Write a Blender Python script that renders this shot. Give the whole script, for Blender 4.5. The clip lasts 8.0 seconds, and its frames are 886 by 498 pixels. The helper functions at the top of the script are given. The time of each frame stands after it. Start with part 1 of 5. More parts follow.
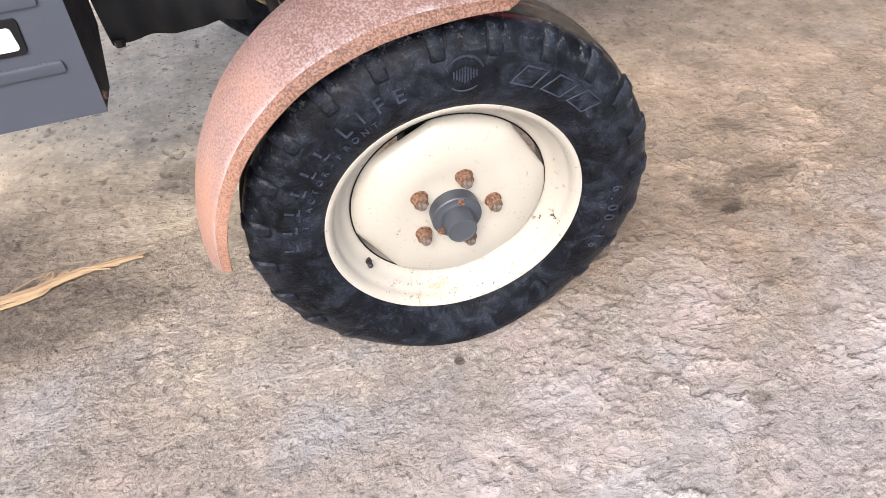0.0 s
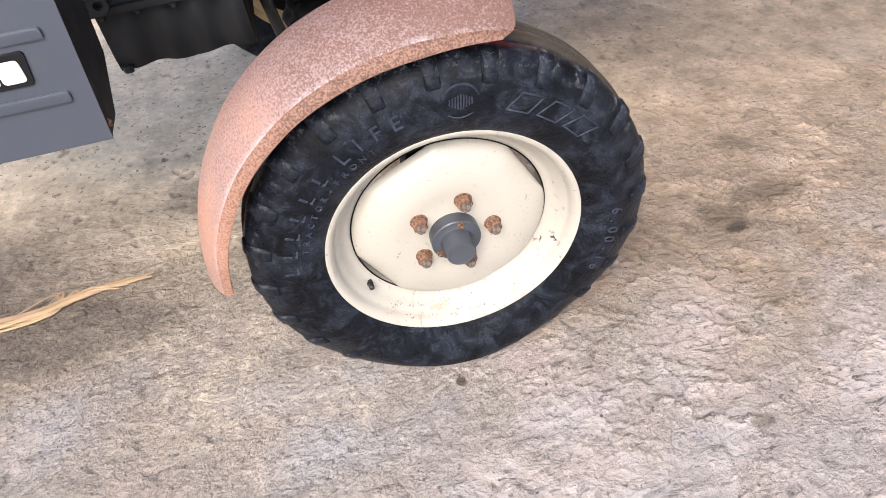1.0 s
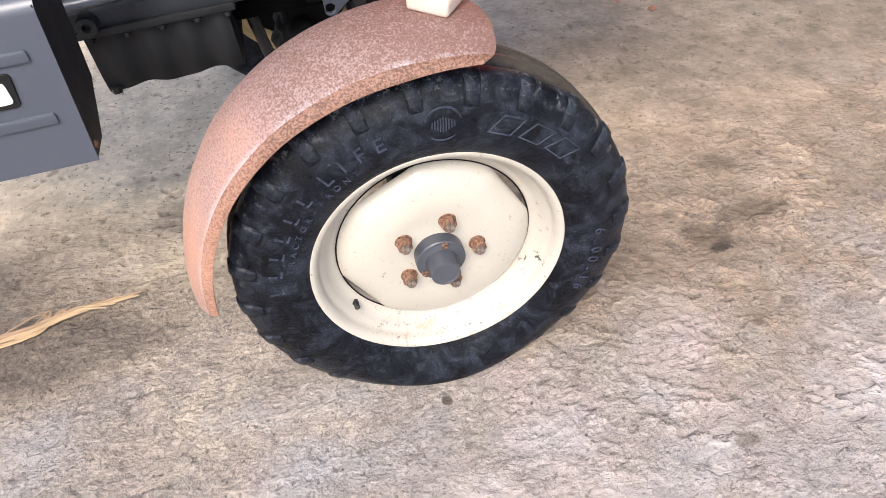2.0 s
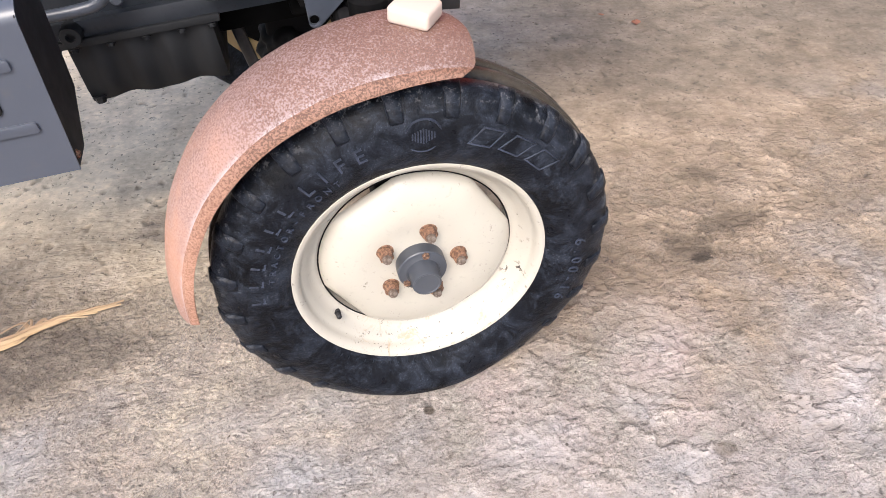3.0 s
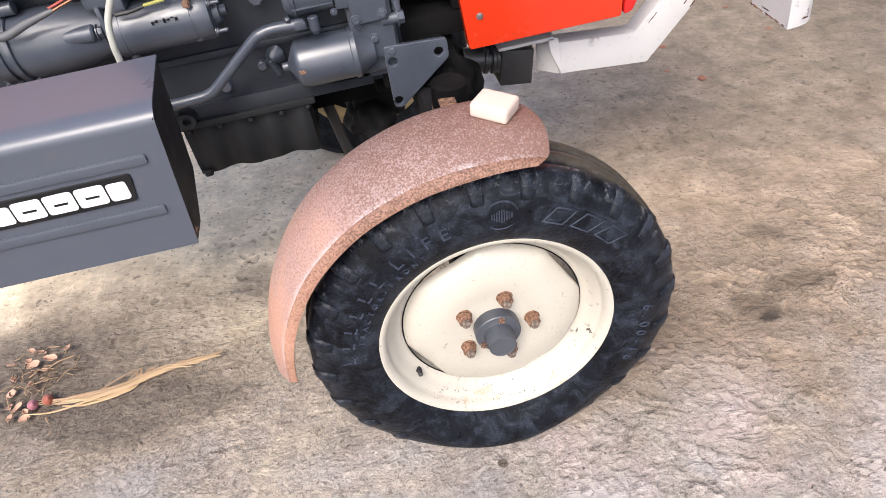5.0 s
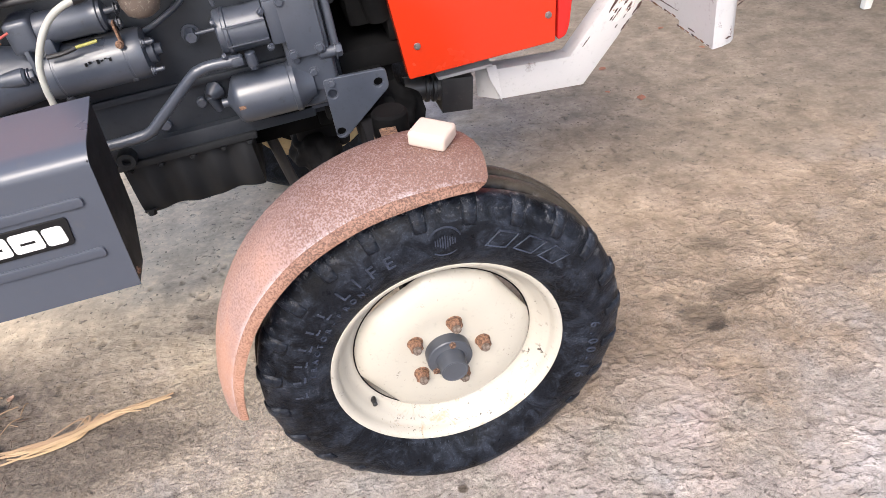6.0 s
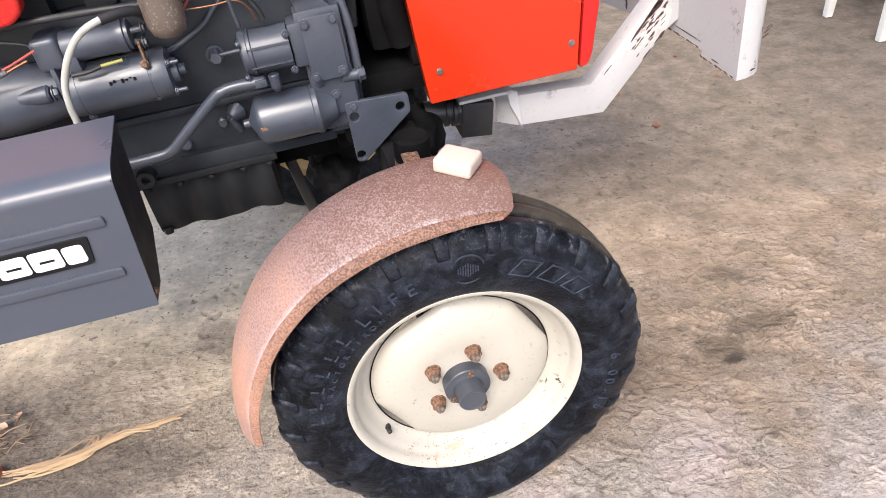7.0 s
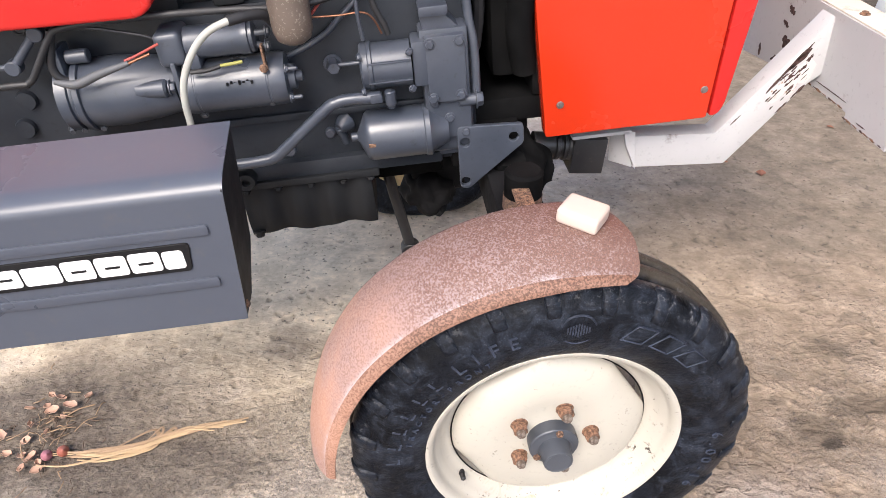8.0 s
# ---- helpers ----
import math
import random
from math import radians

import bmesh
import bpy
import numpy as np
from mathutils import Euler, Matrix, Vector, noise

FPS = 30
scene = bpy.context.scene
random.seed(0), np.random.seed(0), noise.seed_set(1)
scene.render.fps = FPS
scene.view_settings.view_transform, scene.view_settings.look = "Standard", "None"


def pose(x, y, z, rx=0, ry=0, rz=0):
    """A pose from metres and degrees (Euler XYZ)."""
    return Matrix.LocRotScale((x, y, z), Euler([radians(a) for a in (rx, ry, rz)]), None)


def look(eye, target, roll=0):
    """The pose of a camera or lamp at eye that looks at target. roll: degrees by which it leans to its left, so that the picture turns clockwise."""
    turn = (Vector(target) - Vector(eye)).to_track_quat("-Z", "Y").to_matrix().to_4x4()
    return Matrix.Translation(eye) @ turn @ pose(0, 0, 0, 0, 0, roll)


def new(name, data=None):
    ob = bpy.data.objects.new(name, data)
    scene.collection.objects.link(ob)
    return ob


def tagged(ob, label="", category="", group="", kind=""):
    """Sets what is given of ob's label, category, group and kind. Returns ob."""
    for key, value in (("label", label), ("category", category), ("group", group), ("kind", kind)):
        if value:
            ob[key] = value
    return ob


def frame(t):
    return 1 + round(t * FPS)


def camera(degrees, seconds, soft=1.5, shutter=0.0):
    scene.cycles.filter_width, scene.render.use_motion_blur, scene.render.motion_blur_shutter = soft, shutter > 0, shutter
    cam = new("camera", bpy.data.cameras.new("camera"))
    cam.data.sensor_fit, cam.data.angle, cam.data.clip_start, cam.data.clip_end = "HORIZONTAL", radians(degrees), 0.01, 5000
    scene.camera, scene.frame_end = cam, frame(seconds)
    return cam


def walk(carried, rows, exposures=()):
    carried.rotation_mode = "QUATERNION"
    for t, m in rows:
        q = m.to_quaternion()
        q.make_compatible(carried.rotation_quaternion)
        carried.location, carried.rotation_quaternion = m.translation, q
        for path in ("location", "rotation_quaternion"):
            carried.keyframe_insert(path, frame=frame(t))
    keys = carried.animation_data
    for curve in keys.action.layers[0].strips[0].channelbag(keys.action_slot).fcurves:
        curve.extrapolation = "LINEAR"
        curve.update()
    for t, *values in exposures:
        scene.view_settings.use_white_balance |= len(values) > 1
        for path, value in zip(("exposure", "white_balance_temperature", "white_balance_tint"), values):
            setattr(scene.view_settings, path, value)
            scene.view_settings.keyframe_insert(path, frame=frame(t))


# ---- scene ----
cam = camera(64.2, 8.0, soft=0.75)
PATH = [
    (0, (-0.234, -0.878, 1.189), (0.085, 0.474, -0.25), -1.8),
    (0.5, (-0.226, -0.873, 1.204), (0.059, 0.488, -0.232), -2.7),
    (1, (-0.202, -0.877, 1.211), (0.077, 0.506, -0.206), -3.2),
    (1.5, (-0.193, -0.878, 1.216), (0.092, 0.522, -0.183), -3.2),
    (3, (-0.174, -0.893, 1.229), (0.166, 0.528, -0.137), -1.6),
    (3.5, (-0.183, -0.887, 1.225), (0.153, 0.542, -0.134), -1.5),
    (4, (-0.187, -0.892, 1.231), (0.108, 0.557, -0.116), -2.3),
    (4.5, (-0.203, -0.916, 1.312), (-0.003, 0.571, -0.01), -4.9),
    (4.7, (-0.209, -0.921, 1.337), (-0.035, 0.584, 0.031), -5.7),
    (5.8, (-0.166, -0.943, 1.351), (0.095, 0.603, 0.109), -6.3),
    (6, (-0.175, -0.939, 1.351), (0.127, 0.604, 0.115), -6.0),
    (6.5, (-0.169, -0.941, 1.351), (0.171, 0.609, 0.134), -5.4),
    (7, (-0.201, -0.913, 1.356), (0.102, 0.664, 0.165), -4.8),
    (7.5, (-0.225, -0.872, 1.371), (0.006, 0.721, 0.183), -3.4),
    (8, (-0.273, -0.796, 1.375), (-0.119, 0.808, 0.191), -0.7),
]
walk(cam, [(t, look(eye, target, roll)) for t, eye, target, roll in PATH])

# ---- world, sun, exposure ----
SUN_UP, SUN_ROUND = 48.0, 207.0
world = bpy.data.worlds.new("sky")
scene.world = world
world.use_nodes = True
wn = world.node_tree.nodes
wl = world.node_tree.links
sky = wn.new("ShaderNodeTexSky")
sky.sky_type = "NISHITA"
sky.sun_disc = False
sky.sun_elevation, sky.sun_rotation = radians(SUN_UP), radians(SUN_ROUND)
sky.air_density, sky.dust_density = 1.0, 3.0
wn["Background"].inputs["Strength"].default_value = 0.12
wl.new(sky.outputs[0], wn["Background"].inputs["Color"])
sun_data = bpy.data.lights.new("sun", "SUN")
sun_data.energy, sun_data.angle, sun_data.color = 1.25, radians(30), (1.0, 0.96, 0.9)
sun = new("sun", sun_data)
sun.matrix_world = look((4 * math.sin(radians(SUN_ROUND)), 4 * math.cos(radians(SUN_ROUND)), 4 * math.tan(radians(SUN_UP))), (0, 0, 0))
scene.view_settings.exposure = 1.68
scene.view_settings.use_white_balance = True
scene.view_settings.white_balance_temperature = 6550
scene.view_settings.white_balance_tint = 12.0


# ---- materials ----
def material(name, base, rough=0.5, metal=0.0):
    mat = bpy.data.materials.new(name)
    mat.use_nodes = True
    b = mat.node_tree.nodes["Principled BSDF"]
    b.inputs["Base Color"].default_value = (*base, 1)
    b.inputs["Roughness"].default_value = rough
    b.inputs["Metallic"].default_value = metal
    return mat


class Nodes:
    """Short ways of building a node material."""

    def __init__(self, mat):
        self.tree = mat.node_tree
        self.bsdf = mat.node_tree.nodes["Principled BSDF"]
        self.coord = self.tree.nodes.new("ShaderNodeTexCoord").outputs["Object"]

    def add(self, kind):
        return self.tree.nodes.new(kind)

    def link(self, a, b):
        self.tree.links.new(a, b)

    def noise(self, scale, detail=5.0, rough=0.55, vec=None, distort=0.0):
        n = self.add("ShaderNodeTexNoise")
        n.inputs["Scale"].default_value, n.inputs["Detail"].default_value = scale, detail
        n.inputs["Roughness"].default_value, n.inputs["Distortion"].default_value = rough, distort
        self.link(vec or self.coord, n.inputs["Vector"])
        return n.outputs["Fac"]

    def voronoi(self, scale, feature="F1", vec=None):
        n = self.add("ShaderNodeTexVoronoi")
        n.feature = feature
        n.inputs["Scale"].default_value = scale
        self.link(vec or self.coord, n.inputs["Vector"])
        return n.outputs["Distance"]

    def stretch(self, sx, sy, sz, rz=0.0):
        n = self.add("ShaderNodeMapping")
        n.inputs["Scale"].default_value = (sx, sy, sz)
        n.inputs["Rotation"].default_value = (0, 0, radians(rz))
        self.link(self.coord, n.inputs["Vector"])
        return n.outputs["Vector"]

    def ramp(self, fac, *stops):
        n = self.add("ShaderNodeValToRGB")
        els = n.color_ramp.elements
        while len(els) < len(stops):
            els.new(0.5)
        for e, (at, c) in zip(els, stops):
            e.position = at
            e.color = (c, c, c, 1) if isinstance(c, (int, float)) else (*c, 1)
        self.link(fac, n.inputs["Fac"])
        return n.outputs["Color"]

    def mix(self, fac, a, b, mode="MIX"):
        n = self.add("ShaderNodeMix")
        n.data_type, n.blend_type = "RGBA", mode
        for sock, v in ((n.inputs["Factor"], fac), (n.inputs[6], a), (n.inputs[7], b)):
            if isinstance(v, (int, float)):
                sock.default_value = v
            elif isinstance(v, tuple):
                sock.default_value = (*v, 1)
            else:
                self.link(v, sock)
        return n.outputs[2]

    def math(self, op, a, b=0.0):
        n = self.add("ShaderNodeMath")
        n.operation = op
        for sock, v in ((n.inputs[0], a), (n.inputs[1], b)):
            if isinstance(v, (int, float)):
                sock.default_value = v
            else:
                self.link(v, sock)
        return n.outputs[0]

    def spot(self, x, y, rx, ry, soft=0.5, wobble=None):
        """1 inside a soft uneven oval of the floor, 0 outside."""
        sep = self.add("ShaderNodeSeparateXYZ")
        self.link(self.coord, sep.inputs[0])
        dx = self.math("DIVIDE", self.math("SUBTRACT", sep.outputs[0], x), rx)
        dy = self.math("DIVIDE", self.math("SUBTRACT", sep.outputs[1], y), ry)
        d = self.math("SQRT", self.math("ADD", self.math("MULTIPLY", dx, dx), self.math("MULTIPLY", dy, dy)))
        if wobble is not None:
            d = self.math("ADD", d, self.math("MULTIPLY", self.math("SUBTRACT", wobble, 0.5), 1.6))
        return self.ramp(d, (max(0.0, 1 - soft) * 0.5, 1.0), (0.5, 0.0)) if soft < 1 else self.ramp(d, (0.0, 1.0), (0.9, 0.0))

    def color(self, out):
        self.link(out, self.bsdf.inputs["Base Color"])

    def rough(self, out):
        self.link(out, self.bsdf.inputs["Roughness"])

    def bump(self, *heights, strength=0.4):
        last = None
        for h, dist in heights:
            n = self.add("ShaderNodeBump")
            n.inputs["Strength"].default_value, n.inputs["Distance"].default_value = strength, dist
            self.link(h, n.inputs["Height"])
            if last is not None:
                self.link(last, n.inputs["Normal"])
            last = n.outputs["Normal"]
        self.link(last, self.bsdf.inputs["Normal"])


def sep_x(n):
    sep = n.add("ShaderNodeSeparateXYZ")
    n.link(n.coord, sep.inputs[0])
    return sep.outputs[0]


def concrete_floor():
    mat = material("worn concrete", (0.302, 0.279, 0.26), 0.85)
    n = Nodes(mat)
    far = n.stretch(1, 1, 1, 57)

    def tone(c, k):
        return n.mix(1.0, c, k, "MULTIPLY")

    wide, mid, fine = n.noise(1.1, 5), n.noise(8.5, 10, 0.7), n.noise(42, 8, 0.75)
    pits, grit = n.noise(120, 5, 0.75), n.noise(300, 3, 0.8)
    hue, hue2 = n.noise(3.1, 6, 0.6, far, 0.5), n.noise(4.4, 6, 0.62, None, 0.4)
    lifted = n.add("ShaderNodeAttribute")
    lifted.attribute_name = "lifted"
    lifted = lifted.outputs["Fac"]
    hole = n.ramp(n.noise(27, 6, 0.7, None, 0.5), (0.33, 1.0), (0.36, 0.0))
    c = n.mix(n.ramp(wide, (0.36, 0.0), (0.64, 1.0)), (0.302, 0.262, 0.23), (0.314, 0.272, 0.248))
    c = n.mix(n.ramp(hue, (0.52, 0.0), (0.64, 0.75)), c, (0.296, 0.279, 0.277))
    c = n.mix(n.ramp(hue, (0.34, 0.7), (0.46, 0.0)), c, (0.353, 0.284, 0.267))
    c = n.mix(n.ramp(hue2, (0.53, 0.0), (0.66, 0.6)), c, (0.274, 0.257, 0.22))
    c = n.mix(n.ramp(hue2, (0.33, 0.6), (0.44, 0.0)), c, (0.363, 0.337, 0.334))
    # towards the nose the coat is trodden browner, then the roof's dimness is painted in
    sep = n.add("ShaderNodeSeparateXYZ")
    n.link(n.coord, sep.inputs[0])
    wob = n.noise(3.2, 6, 0.6)
    # paler beneath the tractor: light missing there is put into the colour
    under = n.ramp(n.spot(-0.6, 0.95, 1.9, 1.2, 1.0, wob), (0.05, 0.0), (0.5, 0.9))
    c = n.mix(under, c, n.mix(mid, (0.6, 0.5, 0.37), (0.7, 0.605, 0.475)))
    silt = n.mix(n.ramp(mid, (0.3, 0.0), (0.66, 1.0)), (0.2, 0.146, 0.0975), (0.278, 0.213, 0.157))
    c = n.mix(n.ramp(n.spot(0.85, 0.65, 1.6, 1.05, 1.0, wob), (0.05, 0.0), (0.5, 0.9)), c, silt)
    # brown tone darkened to stand for the shade deeper under the roof
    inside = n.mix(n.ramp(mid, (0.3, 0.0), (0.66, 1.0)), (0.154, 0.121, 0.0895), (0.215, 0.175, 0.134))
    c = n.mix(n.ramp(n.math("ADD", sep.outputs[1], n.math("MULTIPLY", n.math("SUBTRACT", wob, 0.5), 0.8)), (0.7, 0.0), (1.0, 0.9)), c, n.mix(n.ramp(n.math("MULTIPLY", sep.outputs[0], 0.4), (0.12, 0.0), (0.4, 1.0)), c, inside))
    # the open side is dusted with yellowish earth
    c = n.mix(n.ramp(n.math("ADD", n.math("MULTIPLY", sep.outputs[0], -0.5), n.math("MULTIPLY", n.math("SUBTRACT", wob, 0.5), 0.6)), (0.0, 0.0), (0.35, 0.7)), c, tone(c, (1.04, 0.98, 0.86)))
    # wear at two scales, with the lumps' light and dark mixed into the tone
    c = tone(c, n.ramp(mid, (0.36, 0.84), (0.5, 1.06), (0.62, 1.2)))
    c = tone(c, n.mix(n.ramp(sep.outputs[1], (0.5, 1.0), (1.0, 0.3)), (1, 1, 1), n.ramp(fine, (0.35, 0.78), (0.46, 1.0), (0.54, 1.02), (0.65, 1.16))))
    # lifted skin is painted paler and pits darker, as relief would shade them
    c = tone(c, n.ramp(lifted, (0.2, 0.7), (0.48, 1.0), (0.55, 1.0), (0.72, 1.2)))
    rough_here = n.math("MULTIPLY", n.ramp(n.noise(4.3, 6, 0.7), (0.38, 0.25), (0.56, 1.0)), n.math("SUBTRACT", 1.0, n.math("MULTIPLY", under, 0.7)))
    rough_here = n.math("MULTIPLY", rough_here, n.ramp(n.math("MULTIPLY", sep.outputs[1], 0.5), (0.15, 1.0), (0.45, 0.25)))
    c = tone(c, n.mix(rough_here, (1, 1, 1), n.ramp(pits, (0.37, 0.62), (0.45, 1.0), (0.55, 1.02), (0.64, 1.25))))
    c = tone(c, n.mix(rough_here, (1, 1, 1), n.ramp(grit, (0.36, 0.65), (0.45, 1.02), (0.55, 1.04), (0.64, 1.25))))
    c = n.mix(n.math("MULTIPLY", hole, 0.4), c, (0.127, 0.105, 0.091))
    # loose sand, in patches
    edge = n.noise(7, 7, 0.7)
    sandy = n.math("MAXIMUM", n.spot(-0.42, 0.27, 0.75, 0.3, 1.0, edge), n.spot(-0.75, 0.12, 0.6, 0.28, 1.0, edge))
    sandy = n.math("MAXIMUM", sandy, n.math("MULTIPLY", n.spot(-0.5, -0.12, 0.7, 0.3, 1.0, edge), 0.7))
    grain = n.add("ShaderNodeTexVoronoi")
    grain.inputs["Scale"].default_value = 330
    n.link(n.coord, grain.inputs["Vector"])
    shade = n.add("ShaderNodeSeparateColor")
    n.link(grain.outputs["Color"], shade.inputs[0])
    clump = n.math("MULTIPLY", sandy, n.ramp(n.noise(22, 4, 0.6), (0.38, 0.35), (0.54, 1.0)))
    c = n.mix(n.math("MULTIPLY", sandy, 0.35), c, (0.272, 0.232, 0.198))
    c = n.mix(n.math("MULTIPLY", clump, n.ramp(shade.outputs[0], (0.5, 0.0), (0.95, 0.8))), c, (0.363, 0.329, 0.301))
    c = n.mix(n.math("MULTIPLY", clump, n.ramp(shade.outputs[1], (0.68, 0.0), (0.97, 0.85))), c, (0.0971, 0.0773, 0.0632))
    c = n.mix(n.math("MULTIPLY", clump, n.ramp(grain.outputs["Distance"], (0.4, 0.0), (0.8, 0.7))), c, (0.0905, 0.0736, 0.0599))
    loose = n.ramp(n.math("ADD", sandy, n.math("MULTIPLY", rough_here, 0.5)), (0.2, 0.0), (0.65, 1.0))
    clod = n.math("MULTIPLY", n.ramp(n.noise(92, 4, 0.6, None, 0.3), (0.53, 0.0), (0.6, 1.0)), loose)
    crumb = n.math("MULTIPLY", n.ramp(n.noise(240, 3, 0.6), (0.54, 0.0), (0.58, 1.0)), loose)
    c = n.mix(n.math("MULTIPLY", clod, 0.3), c, (0.339, 0.297, 0.264))
    c = n.mix(n.math("MULTIPLY", crumb, 0.45), c, (0.374, 0.334, 0.301))
    # thin broken edges of the top coat
    broken = n.noise(20, 7, 0.62, n.stretch(0.6, 1.3, 1, 32), 0.9)
    flake = n.ramp(broken, (0.5, 0.0), (0.525, 1.0))
    rim = n.math("MULTIPLY", n.ramp(broken, (0.475, 0.0), (0.497, 1.0), (0.503, 1.0), (0.51, 0.0)), n.ramp(n.noise(5.5, 5, 0.65, far), (0.46, 0.0), (0.6, 0.8)))
    rim = n.math("MULTIPLY", rim, n.math("MULTIPLY", n.ramp(sep.outputs[1], (0.5, 1.0), (0.9, 0.1)), n.math("SUBTRACT", 1.0, n.math("MULTIPLY", under, 0.6))))
    c = n.mix(n.math("MULTIPLY", rim, 0.7), c, (0.163, 0.133, 0.11))
    c = tone(c, n.ramp(flake, (0.0, 0.97), (1.0, 1.05)))
    # scraped clusters of short slanting scratches
    scrape = n.ramp(n.noise(48, 6, 0.72, n.stretch(0.45, 1.5, 1, 32)), (0.58, 0.0), (0.65, 1.0))
    where = n.math("MULTIPLY", n.ramp(n.noise(5.2, 5, 0.65), (0.5, 0.0), (0.62, 0.9)), n.ramp(sep.outputs[1], (0.3, 1.0), (0.6, 0.0)))
    for x, y, r in ((0.726, -0.263, 0.1), (0.418, -0.194, 0.08), (0.745, -0.322, 0.09)):
        where = n.math("MAXIMUM", where, n.math("MULTIPLY", n.spot(x, y, r, r * 0.7, 1.0, edge), 1.3))
    c = n.mix(n.math("MULTIPLY", n.math("MULTIPLY", scrape, where), n.math("SUBTRACT", 1.0, under)), c, (0.0905, 0.0773, 0.0705))
    # brown dust and soil round the litter
    c = n.mix(n.ramp(n.spot(-1.05, 0.45, 0.95, 0.5, 1.0, wob), (0.02, 0.0), (0.5, 0.75)), c, n.mix(n.ramp(fine, (0.4, 0.0), (0.6, 1.0)), (0.12, 0.091, 0.0661), (0.244, 0.201, 0.157)))
    c = n.mix(n.ramp(n.spot(-1.14, 0.43, 0.46, 0.3, 1.0, wob), (0.0, 0.0), (0.5, 0.8)), c, n.mix(n.ramp(fine, (0.4, 0.0), (0.6, 1.0)), (0.0377, 0.0273, 0.0206), (0.12, 0.0939, 0.0736)))
    c = n.mix(n.ramp(n.spot(-0.86, 0.28, 0.4, 0.12, 1.0, wob), (0.05, 0.0), (0.5, 0.6)), c, n.mix(n.ramp(pits, (0.4, 0.0), (0.6, 1.0)), (0.0444, 0.0342, 0.027), (0.16, 0.13, 0.105)))
    # chalky scuffs
    for x, y, rx, ry, k in ((-0.31, -0.16, 0.17, 0.11, 0.7), (-0.24, 0.0, 0.16, 0.08, 0.4), (-0.43, 0.0, 0.12, 0.06, 0.35), (-0.85, 0.03, 0.14, 0.13, 0.6), (0.41, -0.33, 0.13, 0.09, 0.6), (0.16, -0.21, 0.16, 0.1, 0.5), (0.62, -0.42, 0.25, 0.14, 0.4)):
        c = n.mix(n.math("MULTIPLY", n.spot(x, y, rx, ry, 1.0, mid), k), c, n.mix(fine, (0.314, 0.3, 0.314), (0.393, 0.386, 0.38)))
    # oil drips with soft halos
    torn = n.noise(15, 7, 0.72)
    ragged = n.math("ADD", n.math("MULTIPLY", torn, 0.4), 0.3)
    for x, y, rx, ry, k in ((0.893, 0.487, 0.085, 0.05, 0.55), (0.889, 0.285, 0.12, 0.045, 0.6), (0.735, 0.232, 0.08, 0.058, 0.7), (0.683, 0.325, 0.028, 0.02, 0.5), (0.745, 0.412, 0.04, 0.025, 0.3), (-0.017, -0.073, 0.013, 0.011, 0.95), (0.8, -0.013, 0.02, 0.014, 0.5), (0.701, -0.055, 0.022, 0.015, 0.6), (0.519, -0.311, 0.03, 0.02, 0.6), (1.05, 0.6, 0.05, 0.03, 0.4)):
        c = n.mix(n.math("MULTIPLY", n.spot(x, y, rx * 2.0, ry * 2.0, 0.35, ragged), k), c, n.mix(fine, (0.0718, 0.0553, 0.0414), (0.115, 0.0895, 0.0666)))
        if rx > 0.06:
            c = n.mix(n.math("MULTIPLY", n.spot(x, y, rx * 2.2, ry * 2.2, 1.0, torn), 0.3), c, (0.121, 0.0895, 0.0599))
    c = n.mix(n.math("MULTIPLY", n.spot(0.746, 0.187, 0.07, 0.035, 0.4, torn), 0.8), c, (0.0212, 0.0155, 0.0121))
    # brown silt with the tyre's soft shadow painted into it
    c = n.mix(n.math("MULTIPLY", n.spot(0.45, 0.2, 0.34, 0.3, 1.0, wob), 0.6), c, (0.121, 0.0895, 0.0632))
    # crusts with crisp edges, large and small, and sparse pocks
    calm = n.ramp(sep.outputs[1], (0.4, 1.0), (0.9, 0.06))
    crust = n.ramp(n.noise(17, 4, 0.5, n.stretch(0.75, 1.15, 1, 30), 0.25), (0.48, 0.0), (0.56, 1.0))
    scab = n.ramp(n.noise(52, 3, 0.5, n.stretch(0.8, 1.1, 1, 30), 0.15), (0.5, 0.0), (0.58, 1.0))
    pock = n.ramp(n.noise(66, 3, 0.5, far), (0.31, 1.0), (0.36, 0.0))
    c = n.mix(n.math("MULTIPLY", pock, 0.6), c, (0.0891, 0.0722, 0.0638))
    c = tone(c, n.ramp(scab, (0.0, 0.96), (1.0, 1.06)))
    # specks
    speck = n.ramp(n.voronoi(21, vec=None), (0.05, 1.0), (0.09, 0.0))
    c = n.mix(n.math("MULTIPLY", speck, n.ramp(mid, (0.42, 0.0), (0.55, 0.85))), c, (0.0423, 0.0322, 0.0267))
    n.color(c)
    crumbly = n.ramp(n.math("ADD", sep.outputs[0], 0.5), (0.2, 1.0), (0.75, 0.45))
    n.bump((n.math("MULTIPLY", crust, calm), 0.0024), (n.math("MULTIPLY", scab, calm), 0.0009), (pock, -0.0018), (n.math("SUBTRACT", 1.0, hole), 0.002), (n.math("MULTIPLY", n.noise(8.5, 3, 0.5), calm), 0.012), (n.math("MULTIPLY", n.math("MULTIPLY", n.noise(42, 3, 0.55), crumbly), calm), 0.004), (n.math("MULTIPLY", pits, rough_here), 0.002), (n.math("MULTIPLY", grit, rough_here), 0.0011), (crumb, 0.0014), (clod, 0.0025), (n.math("MULTIPLY", flake, n.ramp(sep.outputs[1], (0.5, 1.0), (0.9, 0.1))), 0.0008), (n.math("MULTIPLY", scrape, where), -0.0012), strength=1.0)
    return mat


